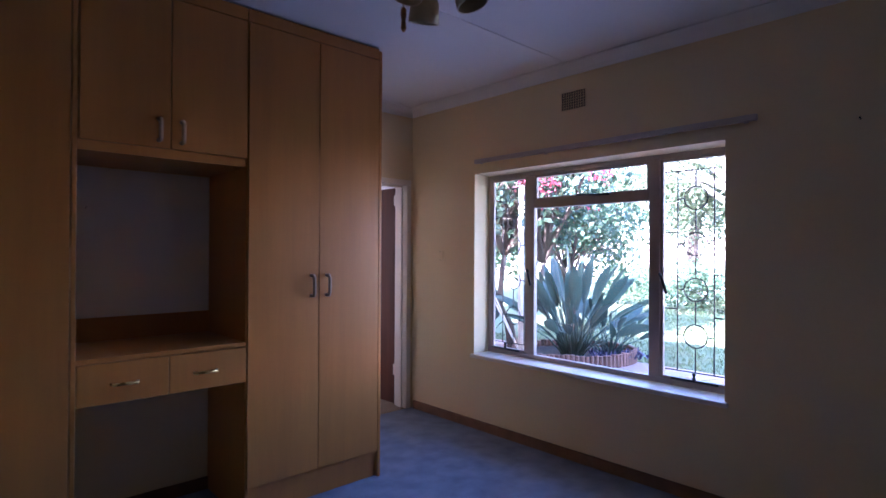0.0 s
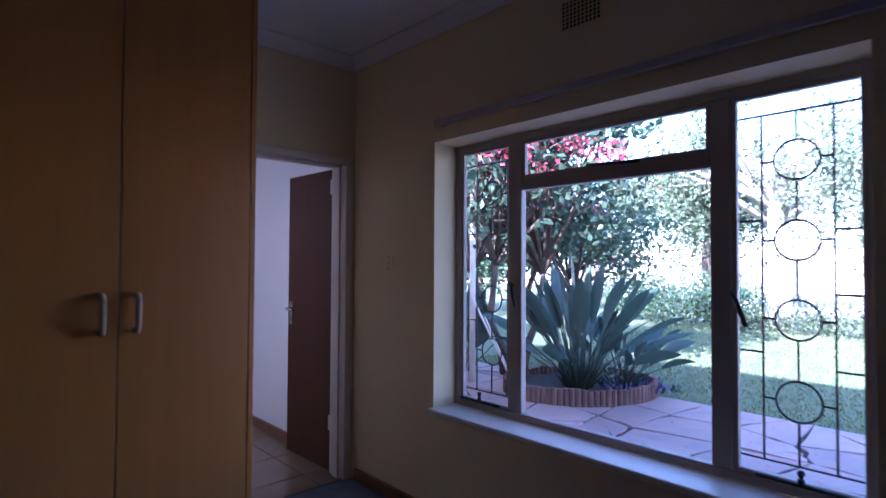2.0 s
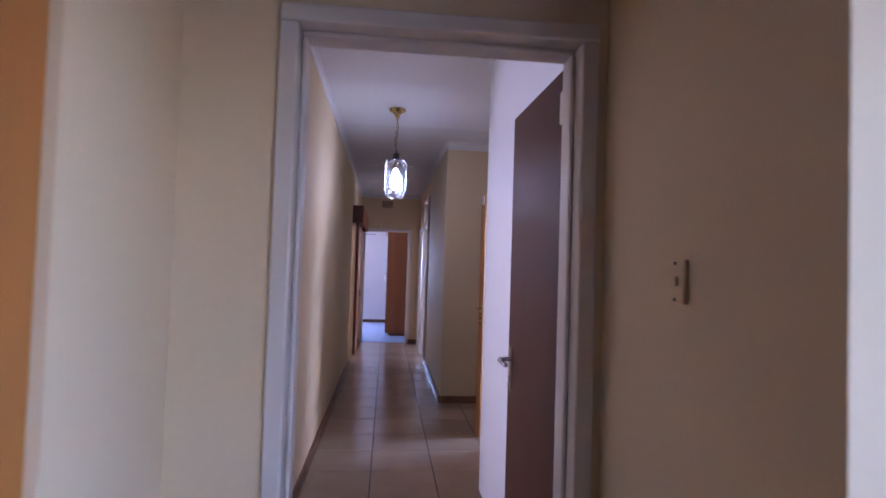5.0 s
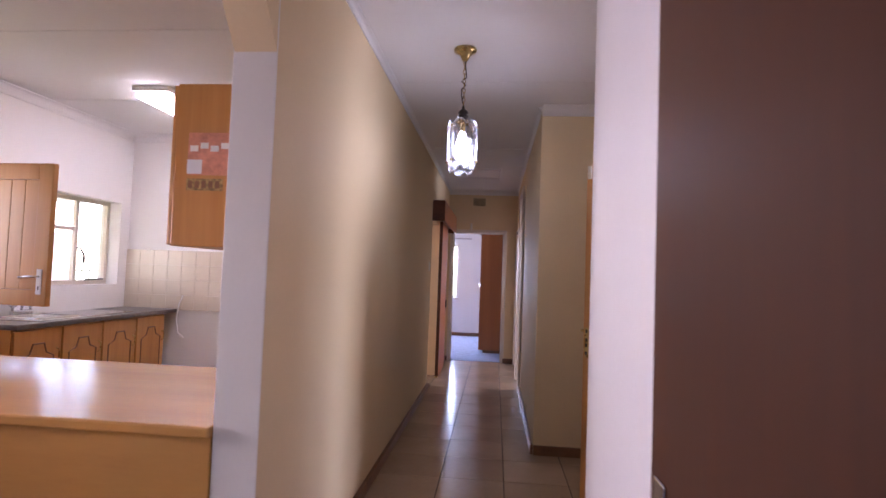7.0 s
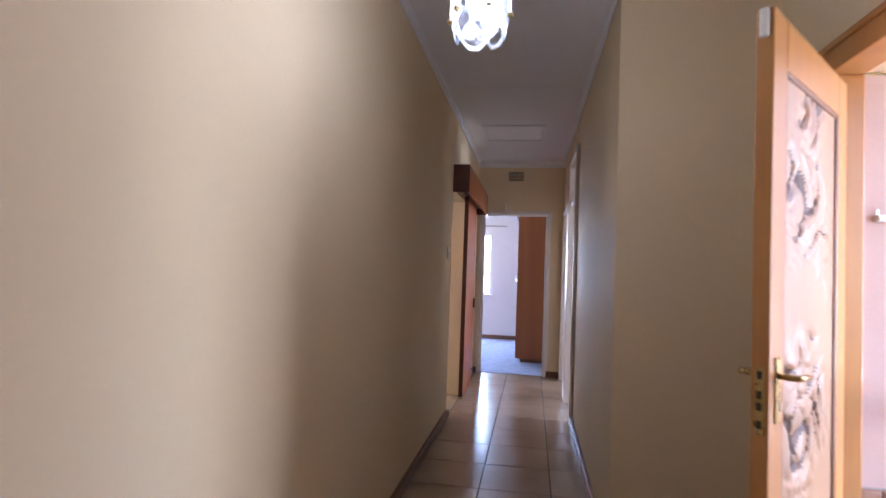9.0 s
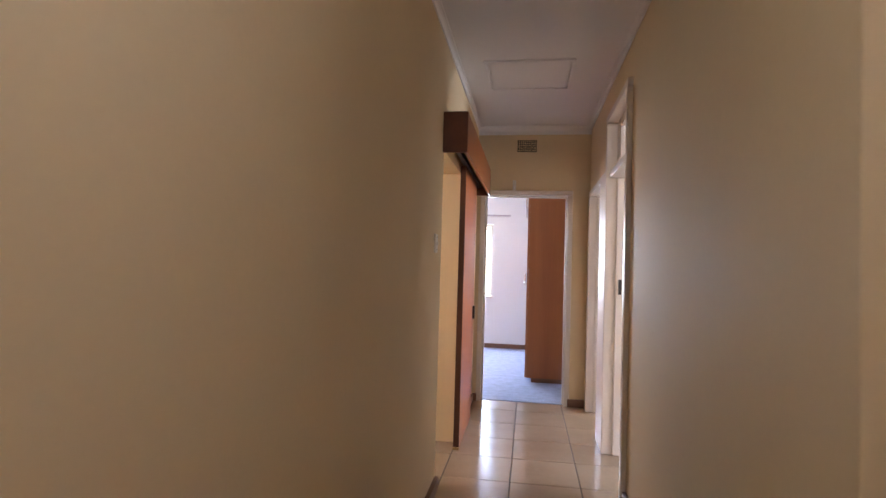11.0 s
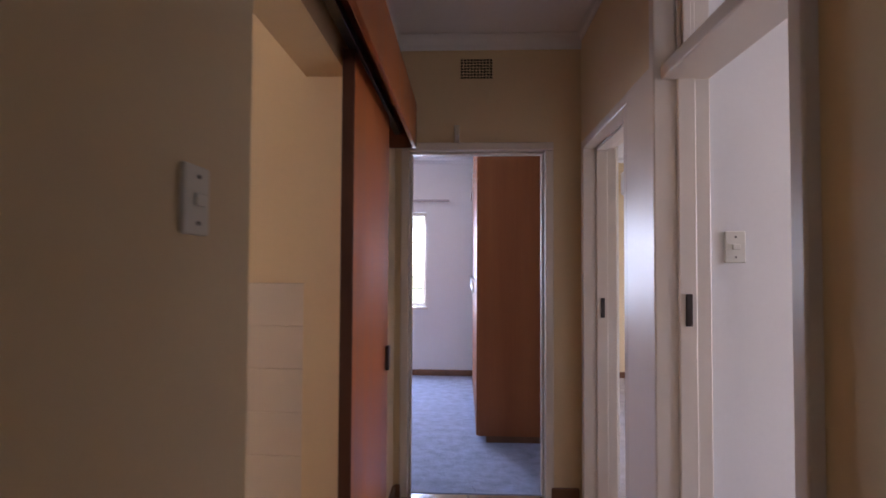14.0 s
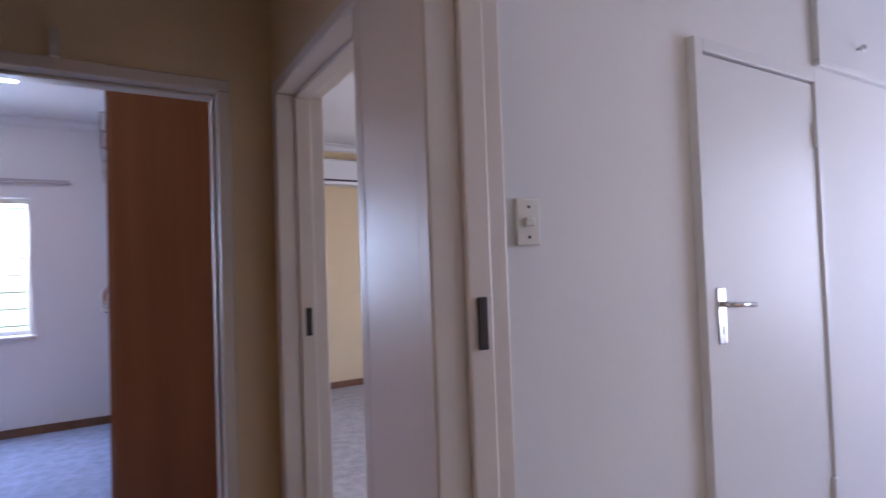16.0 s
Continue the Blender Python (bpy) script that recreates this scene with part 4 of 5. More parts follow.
def plain_window(name, axis, c, a0, a1, z0, z1, bars, label, mid=1):
    """A steel window with horizontal guard bars; axis is the wall's direction."""
    w = thing(name, (0, 0, 0), label, "window", kind="structure")

    def bar(nm, a, b, lo, hi, t=0.018, mat=FRAME, off=0.0):
        if axis == "x":
            return part(nm, bevelled(a, c - t + off, lo, b, c + t + off, hi, 0.003), mat, w)
        return part(nm, bevelled(c - t + off, a, lo, c + t + off, b, hi, 0.003), mat, w)
    bar("frame_side", a0, a0 + 0.04, z0, z1), bar("frame_side", a1 - 0.04, a1, z0, z1)
    bar("frame_head", a0 + 0.0405, a1 - 0.0405, z1 - 0.04, z1), bar("frame_foot", a0 + 0.0405, a1 - 0.0405, z0, z0 + 0.04)
    for k in range(mid):
        m = a0 + (a1 - a0) * (k + 1) / (mid + 1)
        bar("mullion", m - 0.022, m + 0.022, z0 + 0.0405, z1 - 0.0405)
    for k in range(bars):
        z = z0 + (z1 - z0) * (k + 0.5) / bars
        bar("guard_bar", a0 + 0.03, a1 - 0.03, z - 0.005, z + 0.005, 0.005, BLACKIRON, 0.05 if axis == "x" else (-0.05 if c < 0 else 0.05))
    p = part("pane", box(bmesh.new(), *((a0 + 0.03, c - 0.002, z0 + 0.03, a1 - 0.03, c + 0.002, z1 - 0.03) if axis == "x" else (c - 0.002, a0 + 0.03, z0 + 0.03, c + 0.002, a1 - 0.03, z1 - 0.03))), GLASS, w)
    p.visible_shadow = False
    return w


plain_window("window_2", "x", 16.59, 1.08, 2.46, 0.855, 2.045, 8, "steel bedroom window with horizontal guard bars")
kw = plain_window("window_3", "y", -0.72, 8.05, 9.36, 1.15, 1.99, 0, "steel kitchen window with a guard outside", 2)
part("transom", bevelled(-0.738, 8.12, 1.66, -0.702, 8.90, 1.70, 0.003), FRAME, kw)
part("catch", tube(bmesh.new(), [(-0.70, 8.93, 1.50), (-0.68, 8.95, 1.50), (-0.675, 9.0, 1.44), (-0.675, 9.01, 1.36)], 0.009, 8), BLACKIRON, kw, "black window catch", True)
part("stay", tube(bmesh.new(), [(-0.69, 9.05, 1.195), (-0.68, 9.28, 1.20)], 0.008, 8), BLACKIRON, kw, "black casement stay", True)
kg = thing("burglar_guard", (-0.79, 9.13, 0), "thin white iron burglar guard with rings outside the kitchen window", "burglar guard", group="window guards")
for a, b in (((-0.20, 1.87), (0.20, 1.87)), ((-0.20, 1.28), (0.20, 1.28)), ((-0.10, 1.18), (-0.10, 1.96)), ((0.10, 1.18), (0.10, 1.96)), ((0, 1.18), (0, 1.41)), ((0, 1.55), (0, 1.64)), ((0, 1.78), (0, 1.96))):
    part("bar", tube(bmesh.new(), [(0, *a), (0, *b)], 0.005, 6), FRAME, kg)
for z in (1.48, 1.71):
    part("ring", tube(bmesh.new(), [(0, 0.07 * math.cos(q * math.pi / 12), z + 0.07 * math.sin(q * math.pi / 12)) for q in range(24)], 0.005, 6, close=True), FRAME, kg)
# added window, out of view, round the kitchen fill lamp
plain_window("added_window", "y", -0.72, 4.75, 5.75, 1.02, 1.98, 0, "added steel kitchen window, out of view, for the fill light")
plain_window("window_4", "y", 7.27, 12.7, 14.5, 0.70, 2.10, 6, "steel bedroom window")
plain_window("window_5", "y", 7.27, 9.2, 11.2, 0.70, 2.10, 6, "steel window of the east room")
structure("window_sill_2", bevelled(1.05, 16.41, 0.825, 2.49, 16.55, 0.853, 0.004), FRAME, "cream painted inner window sill", "window sill")
r2 = thing("curtain_rail", (1.80, 16.40, 2.185), "white curtain track above the bedroom window", "curtain rail")
part("track", bevelled(-0.95, -0.012, -0.010, 0.95, 0.010, 0.016, 0.003), CURTAINRAIL, r2)
for x in (-0.9, 0, 0.9):
    part("bracket", bevelled(x - 0.01, 0.0105, -0.006, x + 0.01, 0.0495, 0.010, 0.002), CURTAINRAIL, r2)
LIT = glow("lit_diffuser", (1.0, 0.97, 0.93), 1.6)


def batten_light(name, x, y, w, d, label):
    b = thing(name, (x, y, H), label, "ceiling light", group="fluorescent lights")
    part("body", bevelled(-w / 2, -d / 2, -0.04, w / 2, d / 2, -0.0005, 0.006), WHITE_PAINT, b)
    part("diffuser", bevelled(-w / 2 + 0.02, -d / 2 + 0.02, -0.085, w / 2 - 0.02, d / 2 - 0.02, -0.0405, 0.012), LIT, b, "lit white diffuser")
    return b


batten_light("fluorescent_light", 2.25, 15.0, 0.6, 0.30, "lit ceiling light with a white diffuser")
batten_light("fluorescent_light", 0.62, 8.55, 0.30, 1.2, "lit fluorescent light on the kitchen ceiling")
ac = thing("air_conditioner", (5.30, 16.45, 2.262), "white wall air conditioner with a dark louvre slot", "air conditioner")
part("casing", bevelled(-0.42, -0.20, 0.0, 0.42, -0.001, 0.28, 0.02), WHITE_PAINT, ac)
part("louvre", bevelled(-0.40, -0.206, 0.035, 0.40, -0.185, 0.055, 0.004), BLACKIRON, ac)
part("flap", bevelled(-0.40, -0.212, 0.0, 0.40, -0.195, 0.030, 0.004), WHITE_PAINT, ac)
# built-in cupboard of the east room
bc = thing("cupboard_door", (4.58, 11.555, 0), "white painted closed cupboard door with a lever handle", "door")
part("panel", bevelled(0.02, -0.020, 0.02, 0.685, -0.0006, 1.955, 0.003), WHITE_PAINT, bc)
for a, b, c, d in ((-0.025, 0.017, 0.0, 2.0), (0.688, 0.725, 0.0, 2.0), (0.0175, 0.6875, 1.960, 2.0)):
    part("frame", bevelled(a, -0.030, c, b, -0.0006, d, 0.003), WHITE_PAINT, bc)
lever(bc, 0.060, 1.19, -0.020, -1, METAL, reach=0.10)
for z in (0.44, 1.72):
    part("hinge", bevelled(0.672, -0.036, z, 0.700, -0.0205, z + 0.09, 0.003), WHITE_PAINT, bc)
hc = thing("overhead_hatch", (5.35, 11.555, 2.06), "white painted high cupboard door", "cupboard")
part("door", bevelled(0.0, -0.020, 0.0, 0.62, -0.0006, 0.60, 0.003), WHITE_PAINT, hc)
part("frame", bevelled(-0.025, -0.026, -0.025, 0.645, -0.0006, -0.002, 0.003), WHITE_PAINT, hc)
part("frame", bevelled(-0.025, -0.026, 0.0, -0.003, -0.0006, 0.62, 0.003), WHITE_PAINT, hc)
part("knob", lathe(bmesh.new(), [(0.006, 0), (0.006, 0.014), (0.014, 0.02), (0.012, 0.028)], 0, 0, 12), METAL, hc, smooth=True).matrix_basis = pose(0.30, -0.02, 0.09, 90)

# ---------- kitchen ----------
WORKTOP = material("grey_speckled_worktop", (0.16, 0.14, 0.13), 0.3, var=0.25, scale=30, fine=150, bump=0.03)
bar = thing("breakfast_counter", (0, 0, 0), "glossy orange wood veneer breakfast counter", "kitchen counter")
GLOSSWOOD = material("lacquered_orange_wood", (0.60, 0.31, 0.085), 0.24, var=0.08, scale=6, fine=60, bump=0.02, stretch=(0.15, 1, 1), second=(0.50, 0.24, 0.07), dist=0.001)
part("countertop", bevelled(0.45, 5.81, 0.80, 2.372, 6.86, 0.838, 0.008), GLOSSWOOD, bar)
part("front_panel", bevelled(0.50, 5.83, 0.0, 2.371, 5.87, 0.7995, 0.004), GLOSSWOOD, bar)
part("side_panel", bevelled(0.50, 5.8705, 0.0, 0.54, 6.81, 0.7995, 0.004), GLOSSWOOD, bar)
part("back_panel", bevelled(0.5405, 6.77, 0.0, 2.371, 6.81, 0.7995, 0.004), GLOSSWOOD, bar)
wu = thing("wall_cupboard", (1.94, 6.22, 1.455), "orange wood wall cupboard with a colourful sticker", "cupboard")
part("body", bevelled(0.0, 0.0, 0.0, 0.4395, 0.9, 0.69, 0.004), PINE, wu)
part("door", bevelled(-0.02, 0.005, 0.005, -0.0008, 0.445, 0.685, 0.004), PINE, wu)
part("door", bevelled(-0.02, 0.455, 0.005, -0.0008, 0.895, 0.685, 0.004), PINE, wu)
st = part("sticker", box(bmesh.new(), 0.06, -0.002, 0.30, 0.26, -0.0005, 0.48), material("salmon_sticker", (0.72, 0.30, 0.20), 0.5, var=0.2, scale=30, bump=0), wu, "salmon and white sticker")
part("sticker_spot", box(bmesh.new(), 0.06, -0.0035, 0.305, 0.125, -0.0025, 0.365), material("white_sticker", (0.7, 0.72, 0.78), 0.5, var=0.05), st)
part("sticker_strip", box(bmesh.new(), 0.06, -0.002, 0.235, 0.22, -0.0005, 0.285), material("gold_sticker", (0.50, 0.33, 0.12), 0.4, var=0.4, scale=60, bump=0), wu)
for k in range(5):
    part("writing_bar", box(bmesh.new(), 0.068 + 0.03 * k, -0.0032, 0.245, 0.086 + 0.03 * k, -0.0024, 0.275), SKIRT, wu)
for k in range(4):
    part("writing_bar", box(bmesh.new(), 0.07 + 0.045 * k, -0.0035, 0.40 + 0.012 * (k % 2), 0.105 + 0.045 * k, -0.0026, 0.425 + 0.012 * (k % 2)), WHITE_PAINT, wu)


def base_unit(name, y, w):
    u = thing(name, (-0.58, y, 0), "orange pine base cupboard with an arched door panel", "kitchen cupboard", group="kitchen base cupboards")
    part("body", box(bmesh.new(), 0.002, 0.002, 0.09, 0.555, w - 0.002, 0.875), PINE, u)
    part("plinth", bevelled(0.02, 0.002, 0.0, 0.50, w - 0.002, 0.0895, 0.003), SKIRT, u)
    d = part("door", bevelled(0.556, 0.012, 0.10, 0.576, w - 0.012, 0.865, 0.004), PINE, u)
    bm = bmesh.new()
    m, a, b, z0, z1 = w / 2, 0.075, w - 0.075, 0.17, 0.66
    pts = [(0.577, a, z0), (0.577, b, z0), (0.577, b, z1), (0.577, b - 0.07, z1 + 0.03), (0.577, m + 0.05, z1 + 0.10), (0.577, m - 0.05, z1 + 0.10), (0.577, a + 0.07, z1 + 0.03), (0.577, a, z1)]
    part("panel_bead", tube(bm, pts, 0.007, 6, close=True), SKIRT, d)
    part("handle", tube(bmesh.new(), [(0.576, w - 0.05, 0.62), (0.60, w - 0.05, 0.63), (0.60, w - 0.05, 0.70), (0.576, w - 0.05, 0.71)], 0.005, 6), BRASS, d)
    return u


for k in range(4):
    base_unit("base_cupboard", 7.56 + 0.44 * k, 0.44)
ct = thing("kitchen_worktop", (-0.58, 7.56, 0.876), "dark grey speckled worktop over the sink cupboards", "worktop")
part("slab", bevelled(0.002, 0.0, 0.0, 0.60, 1.93, 0.038, 0.008), WORKTOP, ct)
sink = thing("kitchen_sink", (-0.28, 8.15, 0.9145), "stainless steel sink bowl with a drainer", "sink")
part("drainer", bevelled(-0.22, -0.35, 0.0, 0.22, 0.75, 0.008, 0.003), METAL, sink)
part("bowl_rim", tube(bmesh.new(), [(-0.16, -0.25, 0.010), (0.16, -0.25, 0.010), (0.16, 0.15, 0.010), (-0.16, 0.15, 0.010)], 0.008, 6, close=True), METAL, sink)
tap = thing("kitchen_tap", (-0.50, 8.15, 0.9145), "chrome mixer tap with a swan neck", "tap")
part("body", bevelled(-0.02, -0.10, 0.0, 0.02, 0.10, 0.05, 0.012), METAL, tap)
part("spout", tube(bmesh.new(), [(0, 0, 0.05), (0, 0, 0.20), (0.04, 0, 0.25), (0.12, 0, 0.25), (0.16, 0, 0.20)], 0.011, 10), METAL, tap, smooth=True)
for y in (-0.085, 0.085):
    part("knob", lathe(bmesh.new(), [(0.01, 0.05), (0.012, 0.07), (0.028, 0.08), (0.028, 0.10), (0.012, 0.105)], 0, y, 12), METAL, tap, smooth=True)
cable = thing("power_cable", (0.06, 9.47, 0.62), "white power cable looped beside the kitchen cupboards", "cable")
part("lead", tube(bmesh.new(), [(0.02, 0.028, 0.46), (-0.01, 0.0, 0.36), (-0.03, -0.02, 0.20), (-0.01, -0.01, 0.05), (0.05, 0.0, 0.0)], 0.008, 8), WHITE_PAINT, cable, smooth=True)
part("socket", bevelled(-0.04, 0.022, 0.42, 0.08, 0.0295, 0.54, 0.004), PLASTIC, cable)
# upper half of the stable door
hd = thing("stable_door_half", (-0.56, 7.50, 1.06), "varnished pine upper half of a stable door, open", "door", turn=-3)
for nm, x0, x1, z0, z1 in (("stile", 0.0, 0.11, 0.0, 0.97), ("stile", 0.76, 0.87, 0.0, 0.97), ("rail", 0.1105, 0.7595, 0.86, 0.97), ("rail", 0.1105, 0.7595, 0.0, 0.11)):
    part(nm, bevelled(x0, 0.0, z0, x1, 0.042, z1, 0.004), PINE, hd)
for k in range(6):
    part("board", bevelled(0.1105 + k * 0.1081, 0.010, 0.1105, 0.1105 + (k + 1) * 0.1081 - 0.001, 0.032, 0.8595, 0.004), PINE, hd)
lever(hd, 0.815, 0.20, 0.0, -1, METAL, reach=-0.11, plate_mat=WHITE_PAINT)
for z in (0.1, 0.8):
    part("hinge", bevelled(-0.02, 0.010, z, 0.012, 0.0415, z + 0.08, 0.003), METAL, hd)
# kitchen wall tiles on the far wall and behind the sink
kt = structure("kitchen_splashback", box(bmesh.new(), -0.58, 9.490, 0.90, 2.33, 9.4985, 1.52), WHITE_WALL, "white glazed kitchen wall tiles", "wall tiles")
KT = 0.155
km = finish("tile", bevelled(-KT / 2 + 0.001, -0.006, -KT / 2 + 0.001, KT / 2 - 0.001, 0.0, KT / 2 - 0.001, 0.002, 1), WALLTILE)
for i in range(12):
    for j in range(4):
        o = new("tile", km)
        o.parent = kt
        o.matrix_basis = pose(-0.58 + KT * (i + 0.5), 9.490, 0.90 + KT * (j + 0.5))
# yard wall and carport beams behind the kitchen
structure("yard_wall", bevelled(-6.7, 2.0, GROUND - 0.05, -6.5, 16.0, 2.0, 0.02), PEACH, "pale plastered yard wall", "wall")
cp = thing("carport", (-2.65, 8.6, GROUND), "white carport roof on steel posts against the kitchen wall", "carport")
for k in range(5):
    y = -2.8 + 1.4 * k
    part("beam", bevelled(-1.8, y - 0.05, 2.42, 1.8, y + 0.05, 2.54, 0.01), WHITE_PAINT, cp)
# sheet stretched past the beams to the yard wall, added to shade the yard
part("roof_sheet", bevelled(-3.8, -5.6, 2.541, 1.845, 4.4, 2.57, 0.01), WHITE_PAINT, cp)
for x in (-1.6, 1.3):
    for y in (-2.8, 2.8):
        part("post", bevelled(x - 0.04, y - 0.04, -0.05, x + 0.04, y + 0.04, 2.419, 0.01), FRAME, cp)
lower = thing("stable_door_half", (-0.60, 6.71, 0.0), "varnished pine lower half of a stable door, shut", "door", turn=90)
for k in range(6):
    part("board", bevelled(0.005 + k * 0.132, 0.0, 0.01, 0.005 + (k + 1) * 0.132 - 0.001, 0.04, 1.05, 0.004), PINE, lower)
part("ledge", bevelled(0.005, -0.02, 0.85, 0.795, -0.0005, 0.95, 0.004), PINE, lower)
part("ledge", bevelled(0.005, -0.02, 0.12, 0.795, -0.0005, 0.22, 0.004), PINE, lower)

# ---------- roof and outside walls ----------
bm = bmesh.new()
for xe, ze, xr, zr in ((4.48, 2.36, 1.5, 4.45),):
    a = [bm.verts.new(c) for c in ((xe, -2.2, ze), (xe, 5.86, ze), (xr, 5.86, zr), (xr, -2.2, zr))]
    b = [bm.verts.new(c) for c in ((xe, -2.2, ze + 0.06), (xe, 5.86, ze + 0.06), (xr, 5.86, zr + 0.06), (xr, -2.2, zr + 0.06))]
    bm.faces.new(a[::-1]), bm.faces.new(b)
    for k in range(4):
        bm.faces.new((a[k], a[(k + 1) % 4], b[(k + 1) % 4], b[k]))
    a = [bm.verts.new(c) for c in ((-1.6, -2.2, ze), (-1.6, 5.86, ze), (xr, 5.86, zr), (xr, -2.2, zr))]
    bm.faces.new(a)
structure("roof", bm, PEACH, "low pitched tiled roof with a timber eave", "roof")
eave = thing("eave_timbers", (4.45, 2.0, 2.30), "peach painted fascia board and rafters under the eave", "eave", kind="structure")
part("fascia", bevelled(0.0, -4.0, -0.09, 0.03, 3.86, 0.10, 0.006), PEACH, eave)
for y in (-1.1, -0.2, 0.7, 1.6, 2.5):
    bm = bmesh.new()
    r = [[bm.verts.new((x, y + s, z)) for s, z in ((-0.025, z0), (0.025, z0), (0.025, z0 + 0.11), (-0.025, z0 + 0.11))] for x, z0 in ((-0.002, -0.06), (-0.60, 0.355))]
    bm.faces.new(r[0][::-1]), bm.faces.new(r[1])
    for k in range(4):
        bm.faces.new((r[0][k], r[0][(k + 1) % 4], r[1][(k + 1) % 4], r[1][k]))
    part("rafter", bm, PEACH, eave)

# ---------- garden ----------
rng = random.Random(7)


def leaf_blade(bm, base, tip, width, droop, twist=0.0, n=7, fold=0.25):
    """A folded, arching leaf from base to tip."""
    base, tip = Vector(base), Vector(tip)
    along = tip - base
    side = along.cross(Vector((0, 0, 1)))
    side = (side.normalized() if side.length > 1e-4 else Vector((1, 0, 0)))
    side.rotate(Matrix.Rotation(twist, 3, along.normalized()))
    nrm = side.cross(along).normalized()
    rows = []
    for i in range(n + 1):
        t = i / n
        c = base + along * t + Vector((0, 0, -droop * t * t))
        w = width * (math.sin(math.pi * min(1, t * 0.92 + 0.06)) ** 0.7) * (1 if t < 0.98 else 0.2)
        rows.append([bm.verts.new(c - side * w + nrm * w * fold), bm.verts.new(c), bm.verts.new(c + side * w + nrm * w * fold)])
    for A, B in zip(rows, rows[1:]):
        for k in range(2):
            bm.faces.new((A[k], A[k + 1], B[k + 1], B[k]))


def strelitzia(name, x, y, z, count, height, spread, label, seed):
    r = random.Random(seed)
    root = thing(name, (x, y, z), label, "plant", group="crane flower clumps")
    for k in range(count):
        a = r.uniform(0, 2 * math.pi)
        lean = r.uniform(0.05, 1.0) ** 0.8
        h = height * r.uniform(0.5, 1.0) * (1 - 0.45 * lean ** 2)
        d = Vector((math.cos(a), math.sin(a), 0)) * spread * lean
        foot = Vector((math.cos(a), math.sin(a), 0)) * 0.16 * r.random()
        neck = foot + d * 0.5 + Vector((0, 0, h * 0.55))
        tip = foot + d + Vector((0, 0, h))
        bm = bmesh.new()
        tube(bm, [foot, foot * 0.5 + neck * 0.5 + Vector((0, 0, 0.05)), neck], 0.013, 5, 0.007)
        leaf_blade(bm, neck, tip, r.uniform(0.052, 0.085), 0.14 * lean, r.uniform(-1.2, 1.2), fold=r.uniform(0.15, 0.5))
        part("leaf", bm, LEAF2, root, smooth=True)
    return root


# planting bed with log edging
bed_c, bed_a = Vector((7.35, 4.85, 0)), math.radians(-36)
ax, ay = Vector((math.cos(bed_a), math.sin(bed_a), 0)), Vector((-math.sin(bed_a), math.cos(bed_a), 0))
bm = bmesh.new()
ring = [bed_c + ax * 0.86 * math.cos(t) + ay * 0.66 * math.sin(t) for t in [2 * math.pi * k / 40 for k in range(40)]]
lo, hi = [bm.verts.new((p.x, p.y, GROUND - 0.03)) for p in ring], [bm.verts.new((p.x, p.y, GROUND + 0.09 + 0.02 * noise.noise(p))) for p in ring]
bm.faces.new(hi)
for k in range(40):
    bm.faces.new((lo[k], lo[(k + 1) % 40], hi[(k + 1) % 40], hi[k]))
bed = structure("flower_bed", bm, EARTH, "dark earth flower bed", "flower bed")
edging = thing("log_edging", (bed_c.x, bed_c.y, GROUND - 0.02), "upright brown log edging round the flower bed", "garden edging")
for k in range(84):
    t = 2 * math.pi * k / 84
    p = ax * 0.90 * math.cos(t) + ay * 0.70 * math.sin(t)
    h, r0 = 0.19 + 0.025 * rng.random(), 0.030 + 0.006 * rng.random()
    part("log", lathe(bmesh.new(), [(r0, 0), (r0, h - 0.006), (r0 * 0.8, h)], p.x, p.y, 8), LOG, edging, smooth=False)
BEDZ = GROUND + 0.08
strelitzia("crane_flower", 7.20, 4.78, BEDZ, 66, 1.80, 1.20, "large blue-green crane flower clump in the log-edged bed", 3)
strelitzia("crane_flower", 7.62, 4.42, BEDZ, 22, 1.15, 0.85, "smaller crane flower clump in the log-edged bed", 4)
strelitzia("crane_flower", 7.2, 6.75, GROUND - 0.05, 26, 1.5, 0.9, "crane flower clump beside the garden path", 5)
low = thing("ground_cover", (7.55, 4.40, BEDZ), "low dark violet ground cover in the flower bed", "plant", kind="stuff")
bm = bmesh.new()
for k in range(160):
    p = ax * rng.uniform(-0.25, 0.55) + ay * rng.uniform(-0.3, 0.2)
    q = Vector((rng.gauss(0, 0.05), rng.gauss(0, 0.05), rng.uniform(0.05, 0.14)))
    leaf_blade(bm, p, p + q, 0.015, 0.02, rng.uniform(-1, 1), 3)
part("leaves", bm, material("violet_leaf", (0.05, 0.04, 0.12), 0.5, var=0.3), low)


def leaf_cloud(bm, c, radius, count, size, r, flat=1.0):
    """Loose small leaves scattered about a limb's end."""
    for _ in range(count):
        p = Vector((r.gauss(0, 1), r.gauss(0, 1), r.gauss(0, 0.75) * flat))
        if p.length > 2.1:
            continue
        p = c + p * radius * 0.5
        n = Vector((r.gauss(0, 1), r.gauss(0, 1), r.gauss(0.4, 0.8))).normalized()
        u = n.orthogonal().normalized()
        u.rotate(Matrix.Rotation(r.uniform(0, 6.28), 3, n))
        v = n.cross(u)
        s = size * r.uniform(0.6, 1.25)
        q = [p - u * s, p - v * s * 0.55 + n * s * 0.12, p + u * s, p + v * s * 0.55 + n * s * 0.12]
        vs = [bm.verts.new(w) for w in q]
        bm.faces.new((vs[0], vs[1], vs[2]))
        bm.faces.new((vs[0], vs[2], vs[3]))


